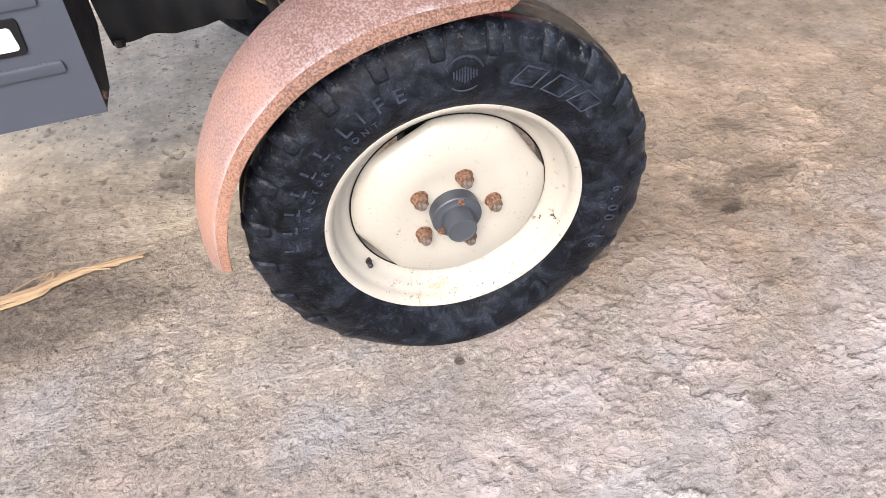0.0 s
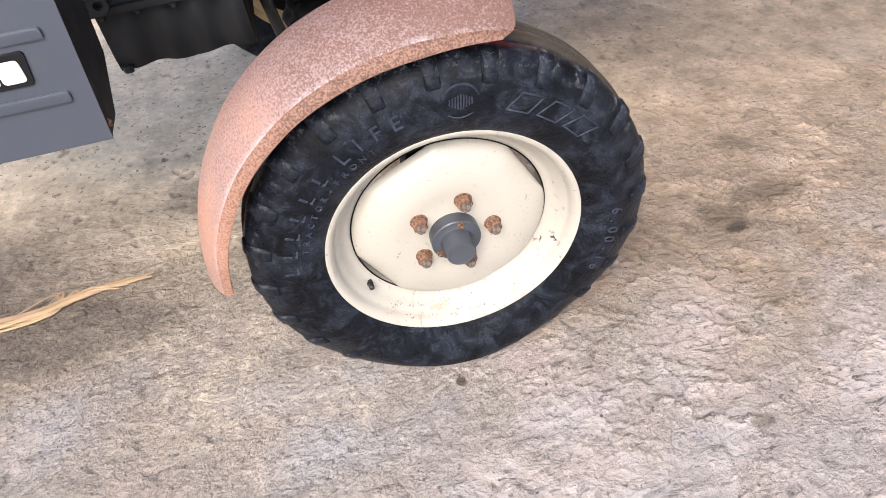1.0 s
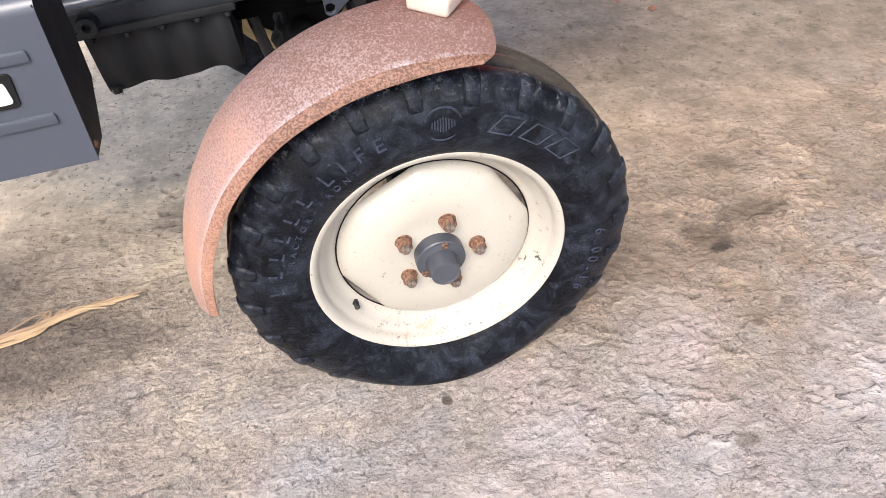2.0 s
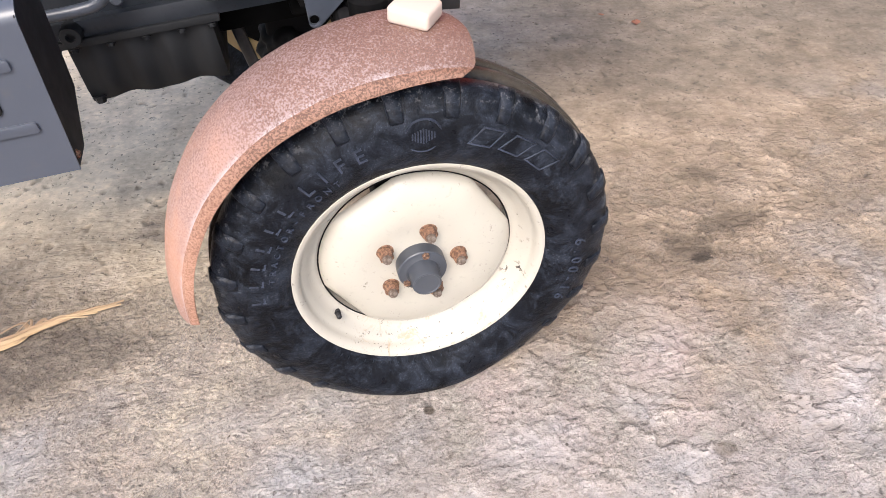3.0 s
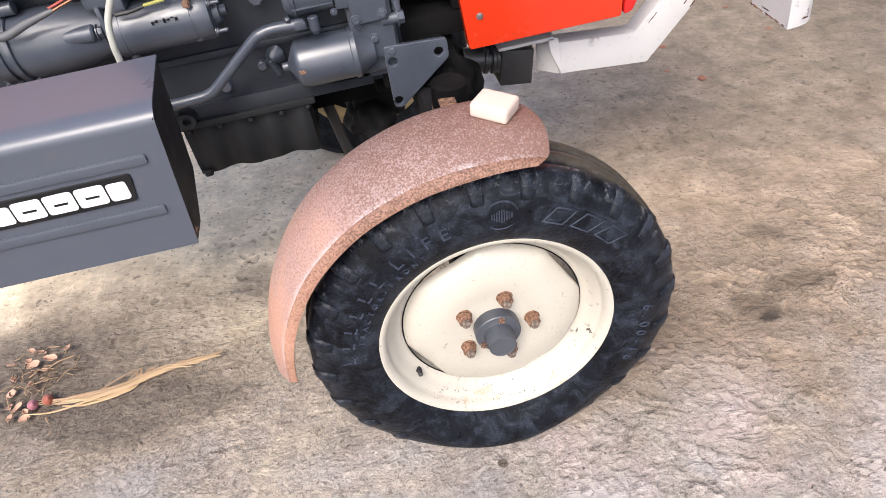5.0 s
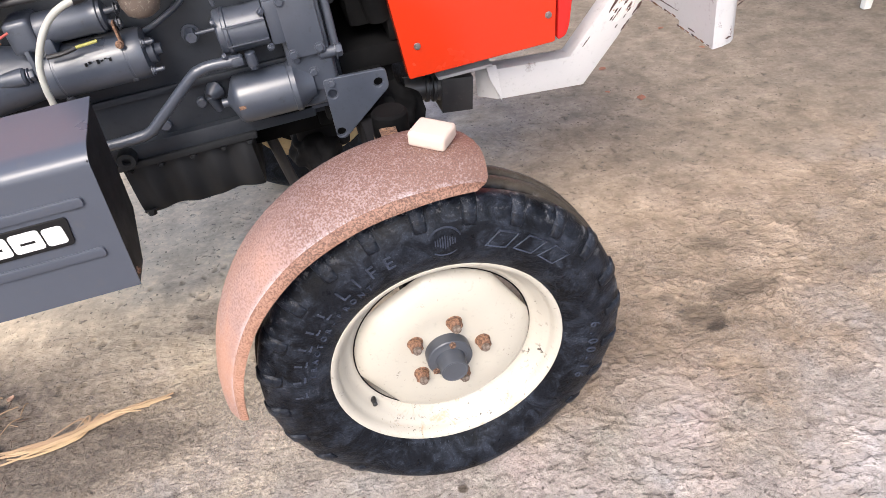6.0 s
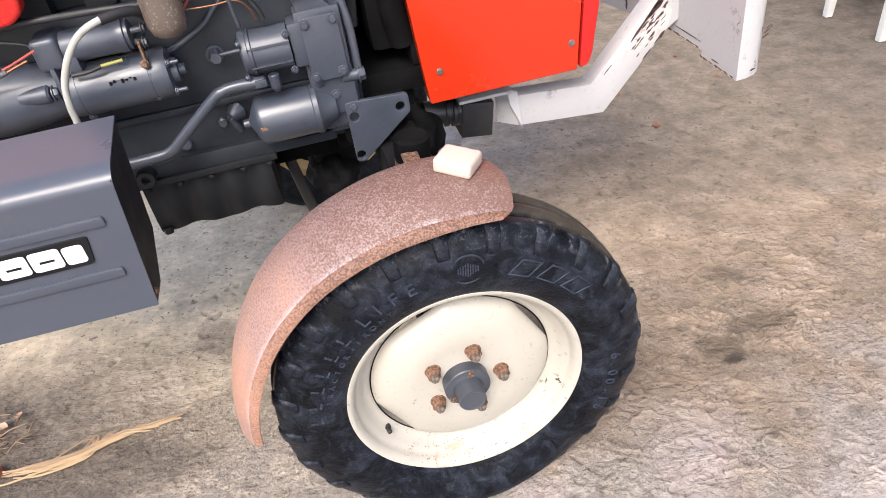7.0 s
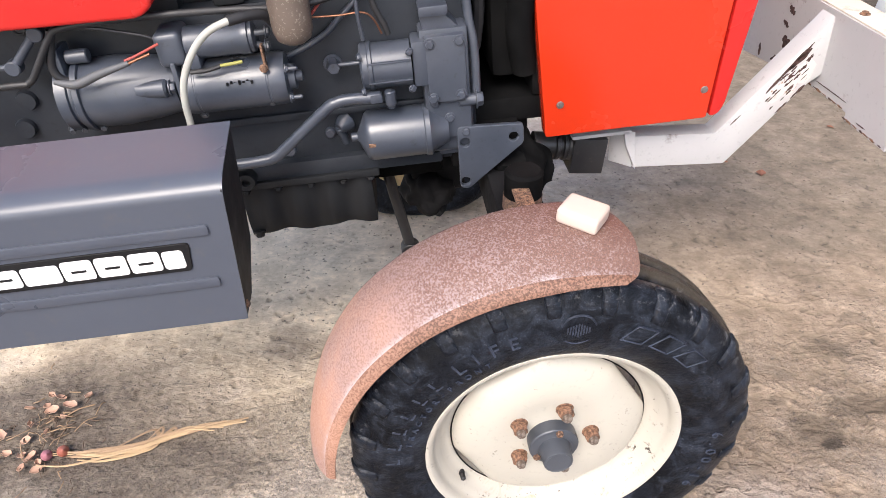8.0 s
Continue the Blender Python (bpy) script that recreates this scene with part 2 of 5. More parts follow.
def painted(name, base, rough=0.35, dirt=(0.1, 0.085, 0.07), wear=0.35, scale=30):
    """Gloss paint with dust, small runs and an uneven coat."""
    mat = material(name, base, rough)
    n = Nodes(mat)
    a, b = n.noise(scale * 0.25, 6, 0.6), n.noise(scale * 2.2, 5, 0.65)
    c = n.mix(n.ramp(a, (0.35, 0.0), (0.7, wear)), base, tuple(min(1.0, v * 1.35 + 0.02) for v in base))
    c = n.mix(n.ramp(b, (0.22, wear), (0.42, 0.0)), c, dirt)
    n.color(c)
    n.rough(n.ramp(a, (0.3, rough * 0.8), (0.7, min(1.0, rough * 1.5))))
    n.bump((b, 0.0008), (a, 0.0015), strength=0.3)
    return mat


def chipped(name, base, under, amount, scale=22.0, rough=0.4):
    """Paint with flakes gone down to primer or rust."""
    mat = material(name, base, rough)
    n = Nodes(mat)
    big, small = n.noise(scale * 0.28, 5, 0.7), n.noise(scale, 7, 0.7)
    f = n.math("MULTIPLY", n.ramp(big, (0.5 - amount, 0.0), (0.66 - amount * 0.5, 1.0)), n.ramp(small, (0.58, 0.0), (0.6, 1.0)))
    c = n.mix(n.noise(7, 4), base, tuple(v * 0.86 for v in base))
    c = n.mix(n.ramp(n.noise(90, 4), (0.25, 0.35), (0.4, 0.0)), c, tuple(v * 0.55 for v in base))
    n.color(n.mix(f, c, n.mix(n.noise(130), under, tuple(v * 0.35 for v in under))))
    n.rough(n.ramp(f, (0.0, rough), (1.0, 0.85)))
    n.bump((n.math("SUBTRACT", 1.0, f), 0.0006), strength=0.6)
    return mat


def rim_enamel():
    """Cream enamel, chipped and streaked with brown runs round the bottom."""
    mat = chipped("cream rim enamel with chips", (0.44, 0.41, 0.355), (0.07, 0.055, 0.045), -0.04, 60, 0.36)
    n = Nodes(mat)
    base = n.bsdf.inputs["Base Color"].links[0].from_socket
    sep = n.add("ShaderNodeSeparateXYZ")
    n.link(n.coord, sep.inputs[0])
    low = n.ramp(n.math("MULTIPLY", sep.outputs[2], -1.0), (0.1, 0.0), (0.2, 1.0))
    run = n.ramp(n.noise(17, 6, 0.7, n.stretch(1.6, 1, 0.5, 0), 0.8), (0.56, 0.0), (0.66, 0.7))
    c = n.mix(n.math("MULTIPLY", low, run), base, (0.34, 0.24, 0.14))
    chip = n.ramp(n.noise(130, 4, 0.7), (0.64, 0.0), (0.655, 1.0))
    n.color(n.mix(n.math("MULTIPLY", low, chip), c, (0.03, 0.025, 0.022)))
    return mat


def rusty_fender(name, lip=False):
    """Pink primer eaten by small brown rust spots, denser towards the top; side light is painted into the low rear end.
    """
    mat = material(name, (0.4, 0.22, 0.16), 0.6)
    n = Nodes(mat)
    coarse, patch = n.noise(9, 6, 0.65), n.noise(30, 6, 0.7)
    flecks, fine = n.noise(330, 4, 0.68, n.stretch(0.85, 0.65, 1, 0)), n.noise(640, 3, 0.7)
    sep = n.add("ShaderNodeSeparateXYZ")
    n.link(n.coord, sep.inputs[0])
    # salmon primer with side light painted in at the low rear end, bare brown rust towards the top
    up = n.math("ADD", n.math("ADD", sep.outputs[0], 0.5), n.math("MULTIPLY", n.math("SUBTRACT", coarse, 0.5), 0.35))
    high = n.ramp(up, (0.08, 0.1), (0.3, 1.0))
    brown = n.mix(n.ramp(fine, (0.4, 0.0), (0.62, 1.0)), (0.08, 0.037, 0.027), (0.19, 0.098, 0.065))
    if lip:
        c = n.mix(n.ramp(flecks, (0.44, 0.0), (0.56, 1.0)), (0.2, 0.1, 0.065), (0.085, 0.04, 0.026))
        c = n.mix(n.ramp(fine, (0.58, 0.0), (0.66, 0.7)), c, (0.29, 0.165, 0.115))
        c = n.mix(n.ramp(up, (0.07, 0.9), (0.24, 0.0)), c, n.mix(n.ramp(flecks, (0.44, 0.0), (0.6, 1.0)), (0.38, 0.21, 0.15), (0.25, 0.125, 0.08)))
    else:
        primer = n.mix(n.ramp(coarse, (0.38, 0.0), (0.62, 1.0)), (0.37, 0.2, 0.14), (0.34, 0.2, 0.16))
        primer = n.mix(high, primer, n.mix(patch, (0.2, 0.135, 0.125), (0.29, 0.21, 0.205)))
        cover = n.math("ADD", flecks, n.math("MULTIPLY", n.math("SUBTRACT", patch, 0.5), 0.3))
        cover = n.math("ADD", cover, n.math("MULTIPLY", n.math("SUBTRACT", up, 0.32), 0.34))
        rusted = n.math("MULTIPLY", n.ramp(cover, (0.43, 0.0), (0.54, 1.0)), high)
        c = n.mix(n.math("MULTIPLY", rusted, 0.85), primer, brown)
        # a patchy grey highlight is painted along the rubbed ridge
        ridge = n.ramp(n.math("ABSOLUTE", n.math("ADD", n.math("ADD", sep.outputs[1], 0.02), n.math("MULTIPLY", patch, 0.012))), (0.002, 1.0), (0.01, 0.0))
        ridge = n.math("MULTIPLY", ridge, n.ramp(n.noise(14, 6, 0.7), (0.4, 0.1), (0.56, 1.0)))
        c = n.mix(n.math("MULTIPLY", ridge, n.ramp(cover, (0.5, 0.75), (0.62, 0.1))), c, (0.39, 0.345, 0.35))
    n.color(c)
    n.rough(n.ramp(flecks, (0.35, 0.42), (0.6, 0.75)))
    n.bump((flecks, 0.0012), (fine, 0.0005), strength=0.6)
    return mat


def rubber(name, k=1.0):
    """Black rubber with the sky's blue sheen mixed into its colour, scuffed and faintly cracked."""
    mat = material(name, (0.01, 0.01, 0.012), 0.5)
    n = Nodes(mat)
    a, b, scr = n.noise(11, 7, 0.66), n.noise(75, 7, 0.75), n.noise(24, 9, 0.78, None, 0.6)
    fine = n.noise(320, 4, 0.75)
    c = n.mix(n.ramp(a, (0.38, 0.0), (0.66, 1.0)), (0.0024 * k, 0.0028 * k, 0.004 * k), (0.007 * k, 0.0085 * k, 0.0128 * k))
    # scuffs carry a painted blue-grey haze in place of sky sheen
    c = n.mix(n.ramp(scr, (0.46, 0.0), (0.7, 0.75)), c, (0.032, 0.04, 0.058))
    c = n.mix(n.math("MULTIPLY", n.ramp(scr, (0.5, 0.0), (0.62, 1.0)), n.ramp(fine, (0.56, 0.0), (0.66, 0.7))), c, (0.1, 0.11, 0.13))
    c = n.mix(n.ramp(b, (0.64, 0.0), (0.74, 0.25)), c, (0.07, 0.08, 0.1))
    # the shoulder's edges are scuffed pale
    sep = n.add("ShaderNodeSeparateXYZ")
    n.link(n.coord, sep.inputs[0])
    out = n.math("SQRT", n.math("ADD", n.math("MULTIPLY", sep.outputs[0], sep.outputs[0]), n.math("MULTIPLY", sep.outputs[2], sep.outputs[2])))
    worn = n.math("MULTIPLY", n.ramp(out, (0.335, 0.0), (0.362, 1.0)), n.ramp(n.noise(48, 6, 0.75), (0.56, 0.0), (0.62, 1.0)))
    c = n.mix(n.math("MULTIPLY", worn, 0.6), c, (0.2, 0.2, 0.205))
    # brown dust lies on the running ribs
    tread = n.math("MULTIPLY", n.ramp(sep.outputs[1], (0.02, 0.0), (0.04, 1.0)), n.ramp(n.math("ADD", out, n.math("MULTIPLY", n.math("SUBTRACT", a, 0.5), 0.02)), (0.352, 0.0), (0.36, 0.8)))
    c = n.mix(tread, c, n.mix(b, (0.03, 0.025, 0.02), (0.085, 0.07, 0.052)))
    n.color(c)
    n.bsdf.inputs["Specular IOR Level"].default_value = 0.14
    n.rough(n.ramp(scr, (0.35, 0.26), (0.7, 0.5)))
    n.bump((a, 0.009), (b, 0.0007), (scr, 0.0028), (fine, 0.0002), strength=0.65)
    return mat


def rust(name="rust", light=(0.27, 0.155, 0.095), dark=(0.05, 0.025, 0.017)):
    mat = material(name, (0.25, 0.11, 0.05), 0.85)
    n = Nodes(mat)
    a = n.noise(160, 6, 0.7)
    n.color(n.mix(n.ramp(a, (0.42, 0.0), (0.62, 1.0)), dark, light))
    n.bump((a, 0.0015), strength=0.7)
    return mat


def fibrous(name, a, b, scale=60):
    mat = material(name, a, 0.75)
    n = Nodes(mat)
    info = n.add("ShaderNodeNewGeometry")
    c = n.mix(n.noise(scale, 5, 0.6, n.stretch(0.3, 1, 1, 0)), a, b)
    c = n.mix(n.math("MULTIPLY", info.outputs["Random Per Island"], 0.5), c, tuple(v * 0.5 for v in a))
    n.color(c)
    n.bump((n.noise(scale * 3), 0.001), strength=0.4)
    return mat


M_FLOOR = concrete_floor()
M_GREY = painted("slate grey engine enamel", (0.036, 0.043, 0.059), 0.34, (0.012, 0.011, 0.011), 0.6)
# the slate enamel again, darker: grime plus the engine bay's shade
M_BLOCK = painted("grimy slate grey with engine bay shade mixed in", (0.0125, 0.0155, 0.0215), 0.38, (0.004, 0.004, 0.0045), 0.7)
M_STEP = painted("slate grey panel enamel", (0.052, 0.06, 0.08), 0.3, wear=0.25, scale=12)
# oily castings; also the side cover's end, where shade is put into the colour
M_SUMP = painted("dark grey for oily castings and the shaded flange", (0.009, 0.01, 0.012), 0.5, (0.016, 0.013, 0.011))
M_DARK = painted("near-black metal", (0.005, 0.005, 0.006), 0.6, (0.012, 0.01, 0.009))
# deep shade put into the colour of parts lying in recesses
M_PIT = painted("matt black for shaded recesses", (0.0025, 0.0025, 0.0028), 0.9, (0.006, 0.005, 0.004))
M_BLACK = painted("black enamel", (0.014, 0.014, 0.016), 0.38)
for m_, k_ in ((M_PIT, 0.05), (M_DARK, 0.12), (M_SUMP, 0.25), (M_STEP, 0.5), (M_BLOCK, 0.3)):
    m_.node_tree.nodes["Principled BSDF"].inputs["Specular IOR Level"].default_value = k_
for k_, v_ in (("Coat Weight", 0.25), ("Coat Roughness", 0.22)):
    M_GREY.node_tree.nodes["Principled BSDF"].inputs[k_].default_value = v_
M_RED = painted("orange red enamel", (0.48, 0.027, 0.006), 0.24, (0.35, 0.03, 0.01), 0.12, 6)
M_RED2 = painted("bright red enamel", (0.43, 0.014, 0.011), 0.24, (0.3, 0.02, 0.015), 0.12, 6)
M_WHITE = chipped("chipped white paint", (0.48, 0.475, 0.48), (0.16, 0.09, 0.07), -0.02)
M_WORN = chipped("badly flaked white paint", (0.55, 0.53, 0.52), (0.36, 0.21, 0.125), 0.25, 70)
M_MAROON = rust("dark maroon rust", (0.085, 0.042, 0.035), (0.03, 0.014, 0.012))
M_NUT = rust("orange brown rust", (0.27, 0.145, 0.085), (0.075, 0.036, 0.022))
M_CREAM = chipped("cream wheel enamel", (0.44, 0.412, 0.355), (0.1, 0.07, 0.05), -0.07, 90, 0.3)
M_CREAM_RIM = rim_enamel()
M_FENDER = rusty_fender("rusted pink primer")
M_LIP = rusty_fender("brown rust", True)
M_RUBBER = rubber("worn tyre rubber")
# lighter copy of the rubber: the light raised edges catch is painted in
M_EDGE = rubber("raised rubber with highlight in its colour", 7.0)
M_RUST = rust()
M_OCHRE = painted("ochre dusty enamel", (0.4, 0.29, 0.14), 0.5, (0.12, 0.09, 0.05), 0.5, 20)
M_FOOT = rust("smeared brown rust", (0.13, 0.075, 0.05), (0.05, 0.03, 0.022))
M_STUD = rust("grey brown stud end", (0.2, 0.165, 0.14), (0.08, 0.055, 0.04))
M_HUB = painted("blue grey hub enamel", (0.042, 0.047, 0.058), 0.38)
M_STEEL = material("dull zinc", (0.3, 0.285, 0.27), 0.5, 1.0)
M_SOAP = painted("cream soap", (0.5, 0.4, 0.345), 0.5, (0.75, 0.5, 0.36), 0.25, 14)
M_HOSE = painted("yellowed white hose", (0.32, 0.32, 0.29), 0.45)
M_CABLE = painted("black cable", (0.011, 0.011, 0.013), 0.45)
M_COPPER = material("dull copper strand", (0.25, 0.12, 0.075), 0.5, 1.0)
M_REDWIRE = painted("red wire", (0.28, 0.045, 0.035), 0.5)
M_TAPE = painted("grey tape", (0.07, 0.072, 0.078), 0.5)
M_YELLOW = painted("yellow sleeve", (0.32, 0.3, 0.07), 0.5)
M_MUFFLER = chipped("heat-stained grey pipe", (0.115, 0.088, 0.072), (0.36, 0.32, 0.27), 0.25, 170, 0.45)
M_DECAL = painted("black decal film", (0.006, 0.006, 0.007), 0.5, (0.01, 0.01, 0.01), 0.2)
M_DECAL.node_tree.nodes["Principled BSDF"].inputs["Specular IOR Level"].default_value = 0.2
M_DECAL_WHITE = painted("white decal film", (0.8, 0.79, 0.77), 0.35, wear=0.1)
M_STRAW = fibrous("dry straw", (0.5, 0.36, 0.21), (0.3, 0.2, 0.11))
M_STRAW_BROWN = fibrous("brown straw", (0.4, 0.27, 0.16), (0.2, 0.13, 0.08))
M_LEAF = fibrous("dry leaf", (0.52, 0.35, 0.26), (0.34, 0.18, 0.12))
M_RED_LEAF = fibrous("reddish dry leaf", (0.36, 0.16, 0.1), (0.2, 0.075, 0.05))
M_TWIG = fibrous("dry twig", (0.14, 0.09, 0.06), (0.06, 0.04, 0.03))
M_GRIT = fibrous("brown grit", (0.2, 0.15, 0.11), (0.08, 0.06, 0.045))
M_ONION = painted("purple onion skin", (0.26, 0.1, 0.12), 0.35)
M_ONION_RED = painted("russet onion skin", (0.24, 0.07, 0.045), 0.4)
M_PLASTIC = painted("white moulded plastic", (0.75, 0.74, 0.7), 0.4)
M_ROOF = painted("grey sheet roof", (0.4, 0.4, 0.4), 0.6, scale=3)
M_DUST = painted("dusty white top", (0.55, 0.49, 0.42), 0.8, (0.12, 0.06, 0.045), 0.8, 9)
M_PLASTER = painted("grey plaster", (0.45, 0.43, 0.4), 0.85, scale=4)


# ---- mesh helpers ----
def mesh_of(bm, mat, smooth=38.0):
    me = bpy.data.meshes.new("mesh")
    bmesh.ops.recalc_face_normals(bm, faces=bm.faces)
    bm.to_mesh(me)
    bm.free()
    me.polygons.foreach_set("use_smooth", [True] * len(me.polygons))
    me.set_sharp_from_angle(angle=radians(smooth))
    for m in mat if isinstance(mat, (list, tuple)) else [mat]:
        me.materials.append(m)
    return me


def part(name, bm, mat, parent, label="", m=None, smooth=38.0):
    """Links a bmesh as one mesh object under a thing or a part."""
    ob = new(name, bm if isinstance(bm, bpy.types.Mesh) else mesh_of(bm, mat, smooth))
    ob.parent = parent
    if m is not None:
        ob.matrix_local = m
    return tagged(ob, label)


def thing(name, bm, mat, label, category, group="", kind="", m=None, smooth=38.0):
    ob = new(name, mesh_of(bm, mat, smooth))
    if m is not None:
        ob.matrix_world = m
    return tagged(ob, label, category, group, kind)


def joined(*bms):
    out = bmesh.new()
    for b in bms:
        me = bpy.data.meshes.new("tmp")
        b.to_mesh(me)
        b.free()
        out.from_mesh(me)
        bpy.data.meshes.remove(me)
    return out


def moved(bm, m):
    bmesh.ops.transform(bm, matrix=m, verts=bm.verts)
    return bm


def bevelled(bm, width, segments=2, angle=30.0):
    if width > 0:
        edges = [e for e in bm.edges if len(e.link_faces) == 2 and e.calc_face_angle(0) > radians(angle)]
        bmesh.ops.bevel(bm, geom=edges, offset=width, segments=segments, profile=0.6, affect="EDGES", clamp_overlap=True)
    return bm


def box(x0, x1, y0, y1, z0, z1, bevel=0.003, segments=2):
    bm = bmesh.new()
    bmesh.ops.create_cube(bm, size=1)
    for v in bm.verts:
        v.co = ((x0 + x1) / 2 + v.co.x * (x1 - x0), (y0 + y1) / 2 + v.co.y * (y1 - y0), (z0 + z1) / 2 + v.co.z * (z1 - z0))
    return bevelled(bm, bevel, segments)


def prism(points, y0, y1, bevel=0.003, segments=2):
    """An outline in x and z, drawn out from y0 to y1."""
    bm = bmesh.new()
    a = [bm.verts.new((x, y0, z)) for x, z in points]
    b = [bm.verts.new((x, y1, z)) for x, z in points]
    k = len(points)
    bm.faces.new(a)
    bm.faces.new(b[::-1])
    for i in range(k):
        bm.faces.new((a[i], b[i], b[(i + 1) % k], a[(i + 1) % k]))
    bmesh.ops.recalc_face_normals(bm, faces=bm.faces)
    return bevelled(bm, bevel, segments)


def aim(p, q):
    p, q = Vector(p), Vector(q)
    return Matrix.Translation(p) @ (q - p).to_track_quat("Z", "Y").to_matrix().to_4x4()


def turned(profile, p, q, seg=32, closed=True):
    """A body of revolution about the line from p to q; profile: (radius, distance along the line)."""
    bm = bmesh.new()
    rings = []
    for r, h in profile:
        if r < 1e-6:
            rings.append([bm.verts.new((0, 0, h))])
        else:
            rings.append([bm.verts.new((r * math.cos(2 * math.pi * i / seg), r * math.sin(2 * math.pi * i / seg), h)) for i in range(seg)])
    for a, b in zip(rings, rings[1:]):
        for i in range(seg):
            j = (i + 1) % seg
            if len(a) == 1 and len(b) == 1:
                continue
            if len(a) == 1:
                bm.faces.new((a[0], b[i], b[j]))
            elif len(b) == 1:
                bm.faces.new((a[i], b[0], a[j]))
            else:
                bm.faces.new((a[i], b[i], b[j], a[j]))
    if closed:
        for ring, flip in ((rings[0], True), (rings[-1], False)):
            if len(ring) > 2:
                bm.faces.new(ring[::-1] if flip else ring)
    return moved(bm, aim(p, q))


def cyl(p, q, r, r2=None, bevel=0.002, seg=28):
    h = (Vector(q) - Vector(p)).length
    r2 = r if r2 is None else r2
    b = min(bevel, h * 0.4, r * 0.5)
    return turned([(r - b, 0), (r, b), (r2, h - b), (r2 - b, h)], p, q, seg)


def curve_points(pts, steps=8):
    """A smooth line through points (Catmull-Rom)."""
    p = [Vector(v) for v in pts]
    p = [2 * p[0] - p[1]] + p + [2 * p[-1] - p[-2]]
    out = []
    for i in range(1, len(p) - 2):
        for s in range(steps):
            t = s / steps
            a, b, c, d = p[i - 1:i + 3]
            out.append(0.5 * ((2 * b) + (c - a) * t + (2 * a - 5 * b + 4 * c - d) * t * t + (3 * b - a - 3 * c + d) * t ** 3))
    return out + [p[-2]]


def tube(pts, r, seg=12, steps=8, smooth=True):
    line = curve_points(pts, steps) if smooth else [Vector(v) for v in pts]
    bm = bmesh.new()
    rings, side = [], None
    for i, c in enumerate(line):
        d = (line[min(i + 1, len(line) - 1)] - line[max(i - 1, 0)]).normalized()
        if side is None:
            side = d.orthogonal().normalized()
        side = (side - d * side.dot(d)).normalized()
        up = d.cross(side)
        rad = r(i / (len(line) - 1)) if callable(r) else r
        rings.append([bm.verts.new(c + rad * (math.cos(2 * math.pi * k / seg) * side + math.sin(2 * math.pi * k / seg) * up)) for k in range(seg)])
    for a, b in zip(rings, rings[1:]):
        for k in range(seg):
            bm.faces.new((a[k], a[(k + 1) % seg], b[(k + 1) % seg], b[k]))
    bm.faces.new(rings[0][::-1])
    bm.faces.new(rings[-1])
    return bm


def bolt(at, toward, r=0.009, h=0.007, washer=True):
    """A hexagon head with its washer, facing toward."""
    at, d = Vector(at), Vector(toward).normalized()
    head = turned([(r, 0), (r, h * 0.75), (r * 0.82, h)], at, at + d, 6)
    return joined(head, cyl(at - d * 0.001, at + d * 0.0016, r * 1.35, seg=16, bevel=0.0004)) if washer else head


def plate(outline, holes, y0, y1, bevel=0.002):
    """A flat plate in x and z with round holes (x, z, r), from y0 to y1."""
    cu = bpy.data.curves.new("plate", "CURVE")
    cu.dimensions, cu.fill_mode = "2D", "BOTH"
    cu.extrude, cu.bevel_depth, cu.bevel_resolution = (y1 - y0) / 2 - bevel, bevel, 1
    cu.offset = -bevel
    loops = [outline] + [[(x + r * math.cos(a * math.pi / 10), z + r * math.sin(a * math.pi / 10)) for a in range(20)] for x, z, r in holes]
    for loop in loops:
        sp = cu.splines.new("POLY")
        sp.points.add(len(loop) - 1)
        for pt, (x, z) in zip(sp.points, loop):
            pt.co = (x, z, 0, 1)
        sp.use_cyclic_u = True
    ob = bpy.data.objects.new("plate", cu)
    bm = bmesh.new()
    bm.from_mesh(ob.to_mesh())
    ob.to_mesh_clear()
    bpy.data.objects.remove(ob)
    return moved(bm, Matrix.Translation((0, (y0 + y1) / 2, 0)) @ pose(0, 0, 0, 90))


def rounded(points, r, k=4):
    """An outline with its corners rounded."""
    out = []
    n = len(points)
    for i, p in enumerate(points):
        p, a, b = Vector(p), Vector(points[i - 1]), Vector(points[(i + 1) % n])
        rr = min(r, (a - p).length * 0.45, (b - p).length * 0.45)
        s, e = p + (a - p).normalized() * rr, p + (b - p).normalized() * rr
        for j in range(k + 1):
            t = j / k
            out.append(tuple(s * (1 - t) ** 2 + p * 2 * t * (1 - t) + e * t * t))
    return out


# ---- the floor ----
def spaced(near0, near1, step, far0, far1):
    inner = [near0 + i * step for i in range(int((near1 - near0) / step) + 1)]
    low, high, d = [], [], step
    x = inner[0]
    while x > far0:
        d *= 1.35
        x -= d
        low.append(x)
    x, d = inner[-1], step
    while x < far1:
        d *= 1.35
        x += d
        high.append(x)
    return low[::-1] + inner + high


def step01(v, a, b):
    v = max(0.0, min(1.0, (v - a) / (b - a)))
    return v * v * (3 - 2 * v)


